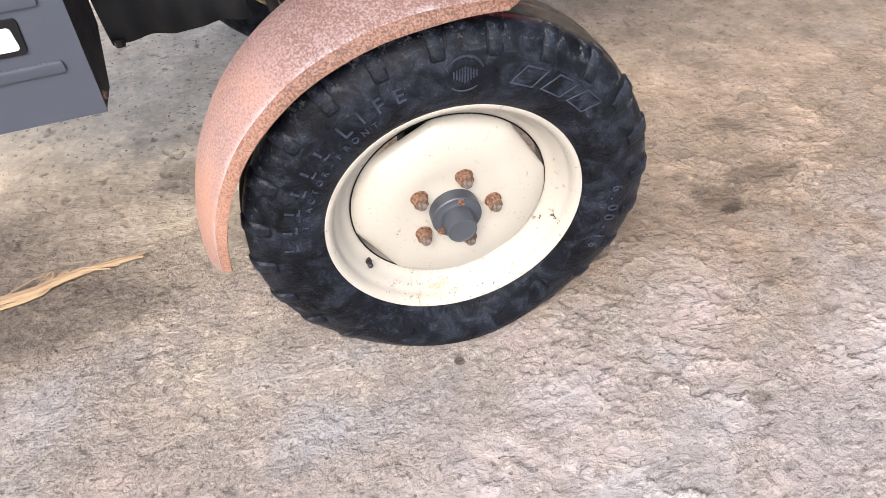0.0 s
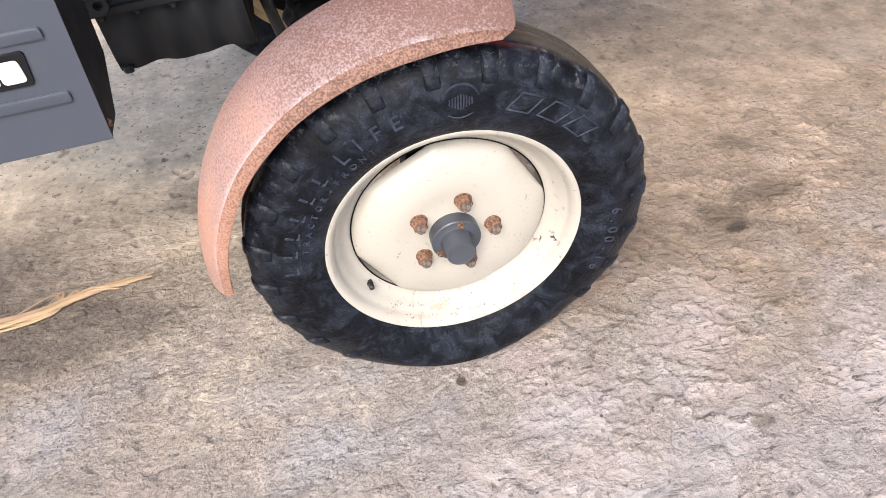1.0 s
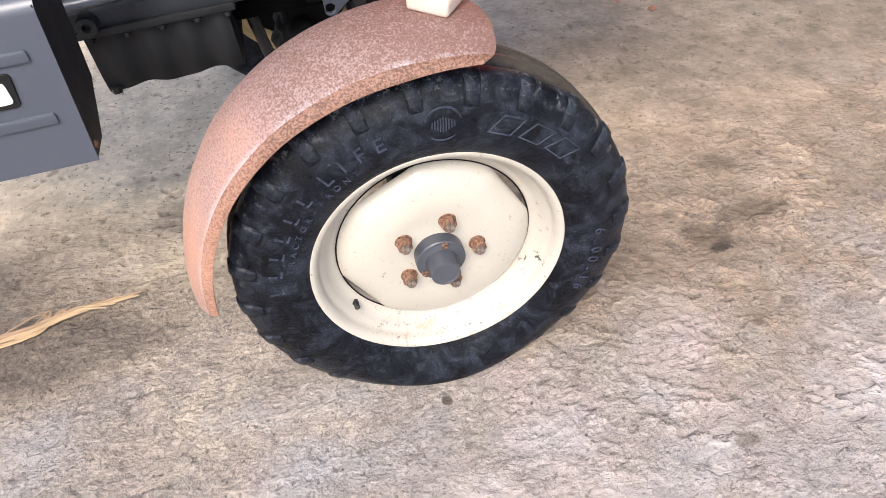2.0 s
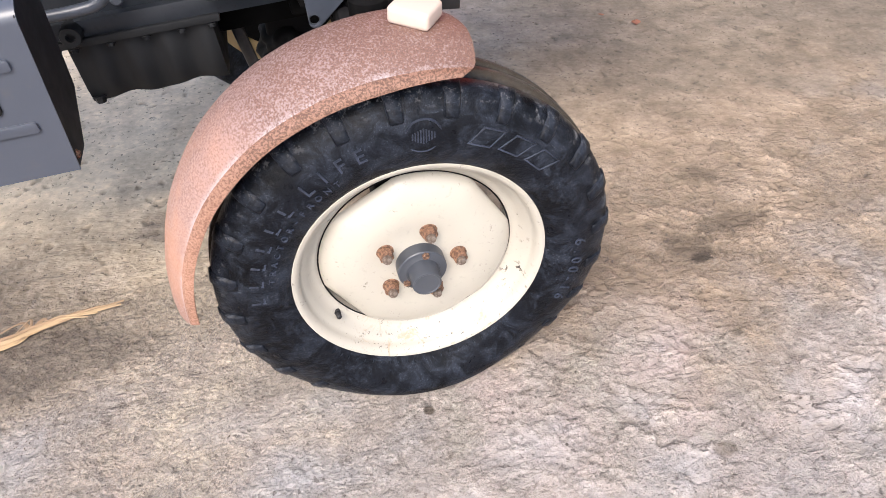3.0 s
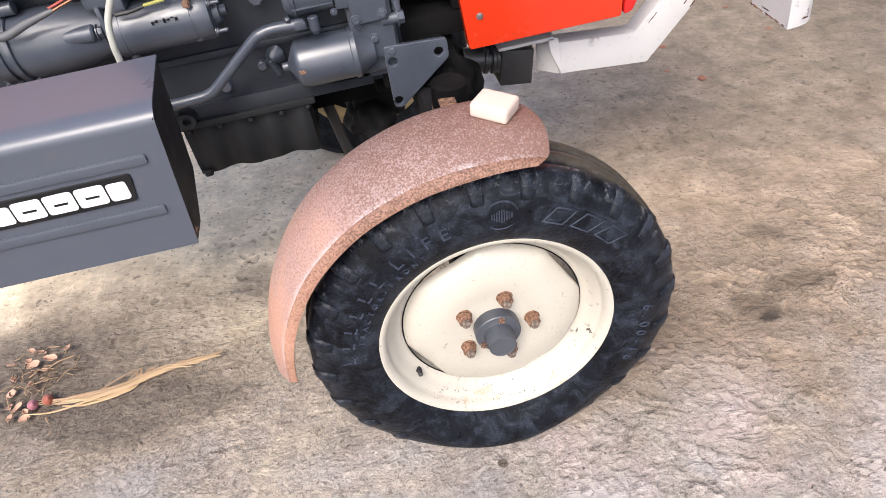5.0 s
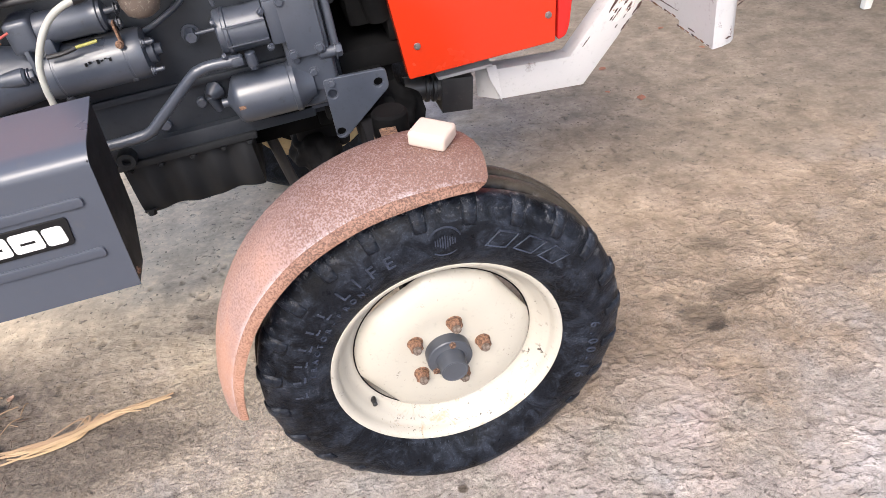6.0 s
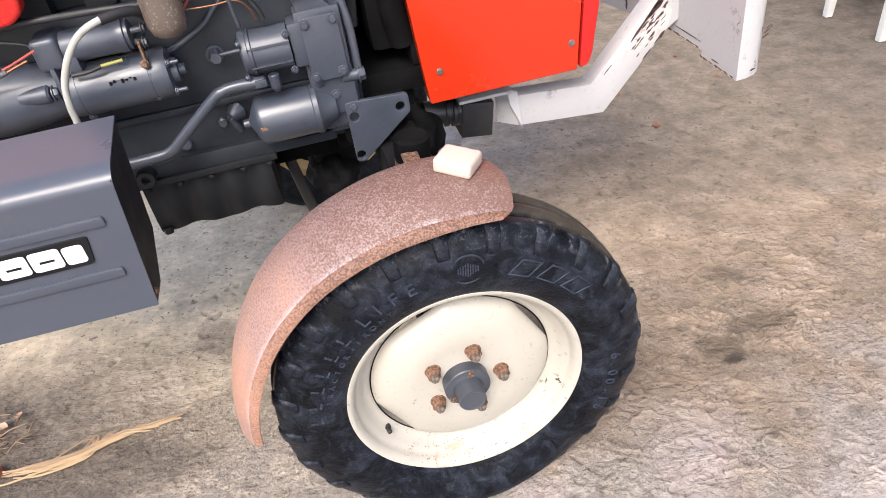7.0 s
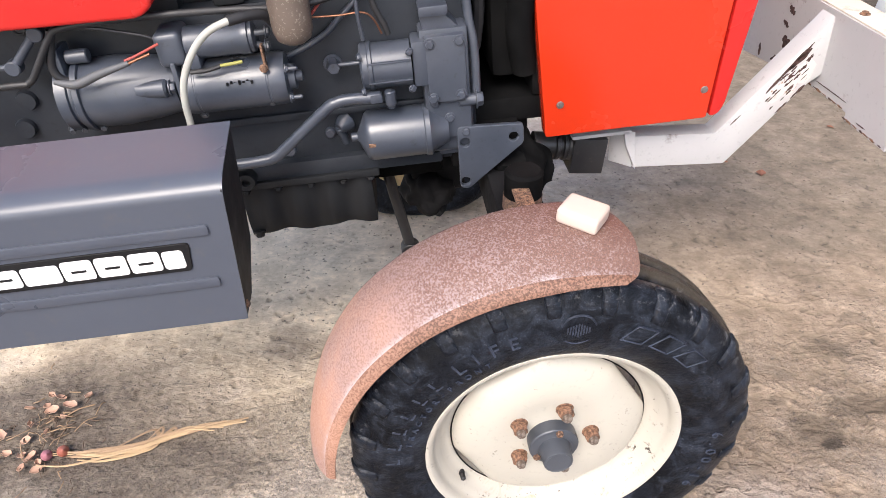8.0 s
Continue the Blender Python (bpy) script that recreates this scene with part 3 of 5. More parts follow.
def floor_height(x, y):
    """Worn concrete: sandy to the tractor's rear, lifting in slanting scales towards its nose. Height, and a tone that
    pales lifted skin and darkens pits as shade would.
    """
    nz = noise.noise
    q = Vector((x * 0.84 - y * 0.54, y * 0.84 + x * 0.54, 0))
    scaly = max(0.15, min(1.0, (x + 0.2 + 0.5 * nz(Vector((x * 1.9, y * 1.9, 5)))) / 0.55))
    scaly *= 1.0 - 0.7 * step01(y, 0.45, 0.9)
    # tilted flakes: each rises slowly and breaks off sharply
    t = q.y * 8 + 1.3 * nz(Vector((q.x * 4.5, q.y * 6, 3.1))) + 0.5 * nz(Vector((q.x * 15, q.y * 15, 1.3))) + 0.22 * nz(Vector((q.x * 38, q.y * 38, 4.3)))
    u = q.y * 23 + 1.4 * nz(Vector((q.x * 11, q.y * 14, 8.2))) + 0.6 * nz(Vector((q.x * 33, q.y * 33, 2.2)))
    t, u = (t - math.floor(t)) ** 3, (u - math.floor(u)) ** 3
    big = t * step01(nz(Vector((q.x * 5, q.y * 7, 6.1))), 0.0, 0.2)
    small = u * step01(nz(Vector((q.x * 9, q.y * 12, 2.7))), -0.05, 0.15)
    pit = step01(nz(Vector((x * 26, y * 26, 6.6))) + 0.5 * nz(Vector((x * 58, y * 58, 7.7))), 0.5, 0.75)
    near = 1.0 - 0.75 * step01(y, 0.5, 1.0)
    h = near * (0.0018 * nz(Vector((x * 13, y * 13, 4))) + 0.0011 * nz(Vector((x * 31, y * 31, 3)))) + 0.003 * nz(Vector((x * 2.3, y * 2.3, 0))) + 0.0014 * nz(Vector((x * 8, y * 8, 2))) + 0.0005 * nz(Vector((x * 70, y * 70, 1)))
    h += scaly * (0.0075 * big + 0.0042 * small) - 0.004 * pit
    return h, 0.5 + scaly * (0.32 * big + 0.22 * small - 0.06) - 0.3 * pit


def make_floor():
    xs, ys = spaced(-1.4, 1.9, 0.0042, -60, 60), spaced(-0.7, 1.75, 0.0042, -60, 60)
    # skin: the relief tone that the floor colour reads as lifted
    verts, skin = [], []
    for y in ys:
        fine = -0.7 <= y <= 1.75
        for x in xs:
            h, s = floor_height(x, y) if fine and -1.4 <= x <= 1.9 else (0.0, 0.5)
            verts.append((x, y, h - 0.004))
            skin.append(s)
    w = len(xs)
    faces = [(j * w + i, j * w + i + 1, (j + 1) * w + i + 1, (j + 1) * w + i) for j in range(len(ys) - 1) for i in range(w - 1)]
    me = bpy.data.meshes.new("floor")
    me.from_pydata(verts, [], faces)
    me.polygons.foreach_set("use_smooth", [True] * len(faces))
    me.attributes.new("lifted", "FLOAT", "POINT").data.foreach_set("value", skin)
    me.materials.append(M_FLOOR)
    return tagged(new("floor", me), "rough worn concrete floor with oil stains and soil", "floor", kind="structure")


make_floor()
# unseen walls and roof, added to close the place and block sky light
thing("wall_side", box(5.8, 6.0, -1.6, 7.0, -0.05, 3.2, 0), M_PLASTER, "plain grey plaster side wall, unseen, added to close the place", "wall", kind="structure")
thing("wall_back", box(0.9, 5.8, 6.8, 7.0, -0.05, 3.2, 0), M_PLASTER, "plain grey plaster back wall, unseen, added to close the place", "wall", kind="structure")
thing("ceiling", box(0.9, 6.0, -1.6, 7.0, 3.2, 3.3, 0), M_ROOF, "plain grey sheet roof, unseen, added to hold back sky light", "ceiling", kind="structure")
# ---- the tractor ----
# The body stands nose-up on the floor; BODY turns its own straight axes into the place.
BODY = pose(0, 0, 0, 0, -3.8, 0)
HUB = 0.331
tractor = tagged(new("tractor"), "red and slate grey farm tractor parked on concrete", "tractor")


def front_wheel_meshes():
    """Meshes of a front wheel about the origin, its outer face towards -y."""
    prof = [(0.222, 0.006), (0.229, -0.002), (0.24, -0.008), (0.252, -0.0125), (0.268, -0.0165), (0.285, -0.0185), (0.302, -0.018), (0.318, -0.0145), (0.332, -0.009), (0.345, -0.002), (0.355, 0.005), (0.3605, 0.013), (0.3625, 0.02), (0.364, 0.034),
            (0.361, 0.039), (0.35, 0.042), (0.349, 0.052), (0.36, 0.055), (0.3655, 0.06), (0.366, 0.07)]
    prof = prof + [(r, 0.14 - y) for r, y in prof[-2::-1]]
    seg = 160
    bm = bmesh.new()
    rings = []
    for i in range(seg):
        a = 2 * math.pi * i / seg
        ring = []
        for r, y in prof:
            x, z = r * math.cos(a), r * math.sin(a)
            low = max(0.0, -math.sin(a) - 0.72) / 0.28
            bulge = low ** 1.3 * max(0.0, 1 - abs(r - 0.315) / 0.075)
            y += (-0.026 if y < 0.07 else 0.02) * bulge
            rr = 1 + 0.0015 * noise.noise(Vector((x * 20, y * 20, z * 20)))
            ring.append(bm.verts.new((x * rr, y, max(z * rr, -HUB + 0.001 + 0.02 * max(0, 0.345 - r)))))
        rings.append(ring)
    for i in range(seg):
        a, b = rings[i], rings[(i + 1) % seg]
        for k in range(len(prof) - 1):
            bm.faces.new((a[k], a[k + 1], b[k + 1], b[k]))
    tyre = mesh_of(bm, M_RUBBER, 50)

    lug = mesh_of(lug_block(), M_RUBBER, 40)

    rim_prof = [(0.218, 0.012), (0.2335, 0.004), (0.2348, -0.0015), (0.2325, -0.0052), (0.228, -0.005), (0.2235, -0.002), (0.2195, 0.003), (0.217, 0.0095), (0.2155, 0.0155), (0.2125, 0.0195),
                (0.208, 0.0245), (0.204, 0.0305), (0.2, 0.0365), (0.195, 0.042), (0.1895, 0.046), (0.1835, 0.049), (0.1815, 0.053), (0.1815, 0.095), (0.195, 0.105), (0.213, 0.113), (0.2175, 0.134), (0.229, 0.145), (0.2335, 0.142), (0.232, 0.136), (0.218, 0.128), (0.187, 0.1), (0.187, 0.062), (0.204, 0.046), (0.2155, 0.03)]
    rim = turned([(r, y) for r, y in rim_prof + rim_prof[:1]], (0, 0, 0), (0, 1, 0), 96, closed=False)
    bmesh.ops.remove_doubles(rim, verts=rim.verts, dist=1e-6)
    rim = mesh_of(rim, M_CREAM_RIM, 40)

    bm = bmesh.new()
    radii = [0.03, 0.05, 0.065, 0.08, 0.092, 0.104, 0.12, 0.136, 0.15, 0.161, 0.169, 0.175, 0.18]
    heights = [0.02, 0.02, 0.0205, 0.0205, 0.019, 0.018, 0.0185, 0.021, 0.0245, 0.029, 0.034, 0.0395, 0.0455]
    front, back = [], []
    for r, h in zip(radii, heights):
        fr, bk = [], []
        for i in range(120):
            a = 2 * math.pi * i / 120
            reach = 0.1805
            for flat in FLATS:
                d = math.cos(a - radians(flat))
                if d > 0.5:
                    reach = min(reach, (0.1685 if flat != 303 else 0.1765) / d)
            rr = min(r, 0.03 + (reach - 0.03) * (r - 0.03) / 0.15)
            fr.append(bm.verts.new((rr * math.cos(a), h, rr * math.sin(a))))
            bk.append(bm.verts.new((rr * math.cos(a), h + 0.006, rr * math.sin(a))))
        front.append(fr)
        back.append(bk)
    loop = front + back[::-1]
    for a, b in zip(loop, loop[1:] + loop[:1]):
        for i in range(120):
            j = (i + 1) % 120
            bm.faces.new((a[i], b[i], b[j], a[j]))
    disc = mesh_of(bm, M_CREAM, 40)

    # dark ring that stands for the shade in the gap round the disc
    seam = mesh_of(turned([(0.1797, 0.0495), (0.1805, 0.0505), (0.1822, 0.0502), (0.1828, 0.0492)], (0, 0, 0), (0, 1, 0), 96, closed=False), M_DARK)
    edge = mesh_of(turned([(0.2335, 0.0035), (0.2352, -0.0012), (0.2368, -0.0008), (0.2378, 0.004)], (0, 0, 0), (0, 1, 0), 96, closed=False), M_RUST)
    out = Vector((0, -1, 0))
    nut = joined(turned([(0.0168, 0), (0.016, 0.0015), (0.0145, 0.003)], (0, 0.021, 0), (0, 0, 0), 20),
                 turned([(0.0128, 0), (0.0145, 0.002), (0.0145, 0.013), (0.0132, 0.016), (0.0108, 0.0175)], (0, 0.019, 0), (0, 0, 0), 6))
    nut = mesh_of(nut, M_NUT, 30)
    stud = mesh_of(turned([(0.0088, 0), (0.0088, 0.007), (0.0072, 0.0095), (0.0, 0.01)], (0, 0.0028, 0), (0, -1, 0), 14), M_STUD, 30)
    hub = mesh_of(turned([(0.028, -0.04), (0.0445, -0.035), (0.0455, -0.012), (0.0452, 0.003), (0.0435, 0.005), (0.034, 0.0058), (0.0315, 0.0075)], (0, 0, 0), (0, -1, 0), 48), M_HUB, 32)
    cap = mesh_of(turned([(0.03, 0.0), (0.0285, 0.006), (0.0272, 0.014), (0.0268, 0.031), (0.0258, 0.0335), (0.0235, 0.034), (0.022, 0.033), (0.0, 0.033)], (0, -0.006, 0), (0, -1, 0), 40), M_HUB, 30)
    screw = mesh_of(bolt((0, -0.004, 0), out, 0.007, 0.007, False), M_RUST, 30)
    valve = mesh_of(joined(tube([(0, 0.08, 0), (0.001, 0.055, 0), (0.003, 0.038, 0.002)], 0.0065, 12), cyl((0.003, 0.039, 0.002), (0.005, 0.024, 0.003), 0.005)), M_CABLE, 40)
    far_rim = rim.copy()
    far_rim.materials[0] = M_OCHRE
    return dict(tyre=tyre, far_rim=far_rim, lug=lug, rim=rim, disc=disc, nut=nut, stud=stud, hub=hub, cap=cap, screw=screw, valve=valve, seam=seam, edge=edge)


def lug_block():
    """A shoulder lug of the tread, pointing along +x from the wheel's middle."""
    pts = [(0.32, -0.011), (0.3225, -0.0165), (0.334, -0.0135), (0.3475, -0.0055), (0.3585, 0.003), (0.3655, 0.014), (0.3675, 0.026), (0.36, 0.03), (0.34, 0.004)]
    bm = bmesh.new()
    a = [bm.verts.new((x, y, -0.0155 + (0.003 if x < 0.335 else 0) + (0.0025 if y < 0.02 and i % 8 else 0))) for i, (x, y) in enumerate(pts)]
    b = [bm.verts.new((x, y, 0.0155 - (0.003 if x < 0.335 else 0) - (0.0025 if y < 0.02 and i % 8 else 0))) for i, (x, y) in enumerate(pts)]
    bm.faces.new(a)
    bm.faces.new(b[::-1])
    for i in range(len(pts)):
        j = (i + 1) % len(pts)
        bm.faces.new((a[i], b[i], b[j], a[j]))
    bmesh.ops.recalc_face_normals(bm, faces=bm.faces)
    return bevelled(bm, 0.0022, 1, 25)


FLATS = (33, 120, 213, 303)
LUGS = 24
NUT_ANGLES = [75 + 72 * k for k in range(5)]


def front_wheel(meshes, m, near=True):
    tyre = part("tyre", meshes["tyre"], None, tractor, "black worn ribbed front tyre with scuffed sidewall", m)
    for k in range(LUGS):
        a = 360 * k / LUGS + 5
        if near and math.sin(radians(a)) > -0.985:
            part("lug", meshes["lug"], None, tyre, "", pose(0, 0, 0, 0, -a, 0))
    rim = part("rim", meshes["rim" if near else "far_rim"], None, tractor, "cream painted steel rim with chipped edge" if near else "ochre dusty inside of the far rim", m)
    part("wheel_disc", meshes["disc"], None, rim, "cream domed steel wheel disc")
    for k, a in enumerate(NUT_ANGLES):
        c, s = 0.0735 * math.cos(radians(a)), 0.0735 * math.sin(radians(a))
        part("wheel_nut", meshes["nut"], None, rim, "rusty hexagon wheel nut" if k == 0 else "", pose(c, 0, s, 0, 17 * k, 0))
        part("stud", meshes["stud"], None, rim, "", pose(c, 0, s))
    part("disc_seam", meshes["seam"], None, rim, "dark ring drawn as the shaded gap round the wheel disc")
    part("rim_edge", meshes["edge"], None, rim, "rusty outer edge of the rim")
    part("hub", meshes["hub"], None, rim, "blue grey painted hub flange")
    part("hub_cap", meshes["cap"], None, rim, "blue grey round hub cap")
    for a in (80, 215):
        part("hub_screw", meshes["screw"], None, rim, "", pose(0.0375 * math.cos(radians(a)), 0, 0.0375 * math.sin(radians(a)), 0, a, 0))
    part("valve", meshes["valve"], None, rim, "black rubber valve stem", pose(-0.165, -0.002, -0.112))
    return tyre, rim


wheel_meshes = front_wheel_meshes()
near_tyre, near_rim = front_wheel(wheel_meshes, pose(0, 0, HUB))
front_wheel(wheel_meshes, pose(-0.145, 1.44, HUB, 0, 0, 180), near=False)
# black body put in for the shaded hollow of the far wheel
part("far_wheel_dark", cyl((-0.145, 1.318, HUB), (-0.145, 1.4, HUB), 0.188, 0.188, 0.01, 48), M_PIT, tractor, "black drum added as the shaded hollow of the far wheel")


# raised marks on the near sidewall: plain blocks where the maker's words stand
def on_sidewall(angle, r, y=-0.0172, flip=False):
    """A pose on the sidewall whose x runs clockwise along the arc and whose z points outward (flip: the other way up)."""
    a = radians(angle)
    m = pose(r * math.cos(a), y, r * math.sin(a)) @ pose(0, 0, 0, 0, 90 - angle, 0)
    return m @ pose(0, 0, 0, 0, 180, 0) if flip else m


def letter_block(w, h, slant=0.0, bar=0.0032):
    """A plain raised frame with a cross bar, of a letter's size."""
    outer = [(-w / 2 - slant, -h / 2), (w / 2 - slant, -h / 2), (w / 2 + slant, h / 2), (-w / 2 + slant, h / 2)]
    sides = []
    for i in range(4):
        p, q = Vector(outer[i]), Vector(outer[(i + 1) % 4])
        d = (q - p).normalized() * bar * 0.5
        nrm = Vector((-d.y, d.x))
        sides.append(prism([tuple(p - d + nrm), tuple(q + d + nrm), tuple(q + d - nrm), tuple(p - d - nrm)], -0.0026, 0.003, 0.0008, 1))
    return joined(*sides)


for angles, r, w, h, slant in (((68, 57, 46), 0.296, 0.038, 0.032, 0.008), ((137, 145, 153, 161, 169, 177), 0.291, 0.02, 0.024, 0), ((247, 256, 265), 0.29, 0.034, 0.028, 0.007)):
    block = mesh_of(letter_block(w, h, slant, 0.0024) if slant else joined(box(-w * 0.4, -w * 0.12, -0.0012, 0.002, -h / 2, h / 2, 0.0006, 1), box(-w * 0.2, w * 0.34, -0.0012, 0.002, -h / 2, -h / 2 + 0.004, 0.0006, 1)), M_EDGE)
    for a in angles:
        part("raised_mark", block, None, near_tyre, "", on_sidewall(a, r))
ring = turned([(0.0262, 0), (0.0275, 0.0022), (0.0293, 0.0022), (0.0305, 0)], (0, 0.002, 0), (0, 0, 0), 40, closed=False)
part("raised_ring", ring, M_EDGE, near_tyre, "", on_sidewall(88, 0.296))
emblem = joined(*[box(x - 0.0012, x + 0.0012, -0.0016, 0.002, -0.014 + abs(x) * 0.5, 0.013 - abs(x) * 0.4, 0.0005, 1) for x in [i * 0.0043 for i in range(-4, 5)]])
part("raised_emblem", emblem, M_EDGE, near_tyre, "", on_sidewall(88, 0.296))
part("raised_ring", turned([(0.0212, 0), (0.0222, 0.002), (0.0236, 0.002), (0.0246, 0)], (0, 0.002, 0), (0, 0, 0), 36, closed=False), M_RUBBER, near_tyre, "", on_sidewall(207, 0.29))
for k in range(26):
    part("raised_tick", box(-0.0008, 0.0008, -0.0009, 0.002, -0.008, 0.008, 0, 1), M_RUBBER, near_tyre, "", on_sidewall(222 + 4.2 * k, 0.2495, -0.0113)) if k < 22 else None


def glyph(ch, size, thick):
    cu = bpy.data.curves.new("glyph", "FONT")
    cu.body, cu.size, cu.extrude, cu.align_x, cu.align_y = ch, size, thick / 2, "CENTER", "CENTER"
    ob = bpy.data.objects.new("glyph", cu)
    scene.collection.objects.link(ob)
    bpy.context.view_layer.update()
    me = bpy.data.meshes.new_from_object(ob.evaluated_get(bpy.context.evaluated_depsgraph_get()))
    bpy.data.objects.remove(ob)
    bm = bmesh.new()
    bm.from_mesh(me)
    bpy.data.meshes.remove(me)
    return moved(bm, pose(0, 0, 0, 90))


for text, start, step, r, size, y in (("6.00-16", 2, -4.6, 0.296, 0.03, -0.018), ("LIFE", 127, -6.4, 0.291, 0.036, -0.0178), ("TRACTOR-FRONT", 168, -4.1, 0.2655, 0.015, -0.0162)):
    for k, ch in enumerate(text):
        part("raised_letter", glyph(ch, size, 0.0045), M_EDGE, near_tyre, "", on_sidewall(start + step * k, r, y))


# the rusty mudguard over the near wheel
def fender_mesh():
    prof = [(-0.037, 0.39), (-0.0355, 0.395), (-0.0325, 0.4), (-0.0285, 0.4038), (-0.023, 0.407), (-0.014, 0.4125), (0.0, 0.42), (0.015, 0.4275), (0.032, 0.4325), (0.05, 0.4355), (0.075, 0.436), (0.1, 0.4345), (0.122, 0.4315), (0.138, 0.4285), (0.15, 0.4245), (0.156, 0.419)]
    a0, a1, nu = 77.0, 181.5, 76
    y0, y1 = prof[0][0], prof[-1][0]
    bm = bmesh.new()
    grid = []
    for y, r in prof:
        edge = min(y - y0, y1 - y)
        inner = min(1, max(0, (y - 0.03) / 0.128))
        outer = min(1, max(0, (0.0 - y) / 0.037))
        cut0 = 11.0 * (1 - math.sqrt(1 - 0.995 * inner ** 2)) + 3.5 * outer ** 3
        cut1 = 9.0 * (1 - math.sqrt(max(0, 1 - (1 - min(1, (edge + 0.02) / 0.075)) ** 2)))
        row = []
        for i in range(nu + 1):
            a = radians(a0 + cut0 + (a1 - cut1 - a0 - cut0) * i / nu)
            rr = r + (0.4125 - r) * 0.5 * max(0.0, 1 - i / 14) ** 1.5 if y < -0.012 else r
            rr += 0.0015 * noise.noise(Vector((a * 4, y * 14, 1.0)))
            row.append(bm.verts.new((rr * math.cos(a), y, HUB + rr * math.sin(a))))
        grid.append(row)
    for a, b in zip(grid, grid[1:]):
        for i in range(nu):
            bm.faces.new((a[i], a[i + 1], b[i + 1], b[i])).material_index = (1 if grid.index(a) < 4 else 0)
    bmesh.ops.recalc_face_normals(bm, faces=bm.faces)
    bmesh.ops.solidify(bm, geom=bm.faces[:], thickness=0.0025)
    return bm


fender = part("fender", fender_mesh(), [M_FENDER, M_LIP], tractor, "rusted pinkish steel mudguard over the front wheel")
part("fender_stay", joined(box(-0.03, 0.004, 0.148, 0.345, 0.66, 0.665, 0.001), box(-0.03, 0.004, 0.148, 0.153, 0.66, 0.752, 0.001)), M_RUST, fender, "rusty mudguard stay", pose(0, 0, 0))

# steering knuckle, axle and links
# the tube is coloured black so that it sinks into the shade
spindle = part("spindle", cyl((0.002, 0.38, 0.45), (0.0, 0.38, 0.685), 0.038, 0.038, 0.006, 36), M_PIT, tractor, "upright kingpin tube coloured black to sink into shade")
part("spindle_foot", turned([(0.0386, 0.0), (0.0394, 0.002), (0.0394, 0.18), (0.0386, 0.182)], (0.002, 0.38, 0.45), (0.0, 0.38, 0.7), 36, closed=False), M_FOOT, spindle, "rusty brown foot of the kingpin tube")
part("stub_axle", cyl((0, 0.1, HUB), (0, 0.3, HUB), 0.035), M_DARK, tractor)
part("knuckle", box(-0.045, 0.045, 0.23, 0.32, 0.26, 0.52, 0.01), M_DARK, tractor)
part("axle_beam", box(-0.05, 0.05, 0.27, 1.2, 0.5, 0.6, 0.012), M_DARK, tractor, "near-black front axle beam")
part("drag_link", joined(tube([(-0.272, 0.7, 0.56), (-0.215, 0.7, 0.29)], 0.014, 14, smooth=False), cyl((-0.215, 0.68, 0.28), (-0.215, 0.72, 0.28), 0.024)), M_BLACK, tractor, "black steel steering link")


def dark_lump(c, size, seed):
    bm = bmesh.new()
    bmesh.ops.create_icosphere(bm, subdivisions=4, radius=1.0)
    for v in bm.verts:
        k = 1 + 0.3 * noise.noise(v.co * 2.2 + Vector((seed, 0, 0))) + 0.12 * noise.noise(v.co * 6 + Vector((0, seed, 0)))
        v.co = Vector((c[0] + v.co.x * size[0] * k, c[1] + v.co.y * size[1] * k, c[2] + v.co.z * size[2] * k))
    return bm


part("axle_pivot", joined(dark_lump((-0.155, 0.82, 0.4), (0.07, 0.12, 0.06), 3.0), box(-0.2, -0.06, 0.78, 0.98, 0.4, 0.56, 0.02, 3)), M_DARK, tractor, "black oil-caked axle pivot casting", smooth=60)
# black filler bodies where the axle lies in shade
part("axle_knee", joined(dark_lump((0.03, 0.62, 0.57), (0.075, 0.12, 0.075), 8.0)), M_PIT, tractor, "black axle knee added to fill a shaded gap", smooth=60)
part("axle_support", joined(box(-0.27, 0.1, 0.66, 0.95, 0.535, 0.66, 0.015), box(-0.1, 0.08, 0.62, 0.9, 0.56, 0.66, 0.01)), M_PIT, tractor, "axle support casting coloured black as in shade", BODY)


# footstep box with its pressed ribs and badge
def step_box():
    outline = rounded([(0.157, 0.584), (0.157, 0.845), (0.182, 0.862), (0.305, 0.889)], 0.022, 5)[6:-6]
    line = [(0.157, 0.584)] + outline + [(0.305, 0.889)]
    bm = bmesh.new()
    grid = []
    for y, z in line:
        front = -0.487 + 0.022 * (z - 0.584) / 0.26
        grid.append([bm.verts.new((x, y, z)) for x in (-1.2, -0.9, front)])
    for a, b in zip(grid, grid[1:]):
        for i in range(2):
            bm.faces.new((a[i], a[i + 1], b[i + 1], b[i]))
    bmesh.ops.recalc_face_normals(bm, faces=bm.faces)
    bmesh.ops.solidify(bm, geom=bm.faces[:], thickness=0.003)
    return bm


step = part("step_box", step_box(), M_STEP, tractor, "slate grey sheet-metal side cover with pressed ribs", BODY)
for x1, z in ((-0.503, 0.778), (-0.511, 0.6745)):
    rib = prism(rounded([(-1.2, z - 0.0095), (x1, z - 0.0095), (x1, z + 0.0095), (-1.2, z + 0.0095)], 0.006), 0.1515, 0.158, 0.0035, 2)
    part("pressed_rib", rib, M_STEP, step)
# the end takes a darker grey than the cover, for its shaded side
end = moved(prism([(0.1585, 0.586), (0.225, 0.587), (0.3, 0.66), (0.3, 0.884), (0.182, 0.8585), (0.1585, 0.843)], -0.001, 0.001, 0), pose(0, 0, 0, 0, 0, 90))
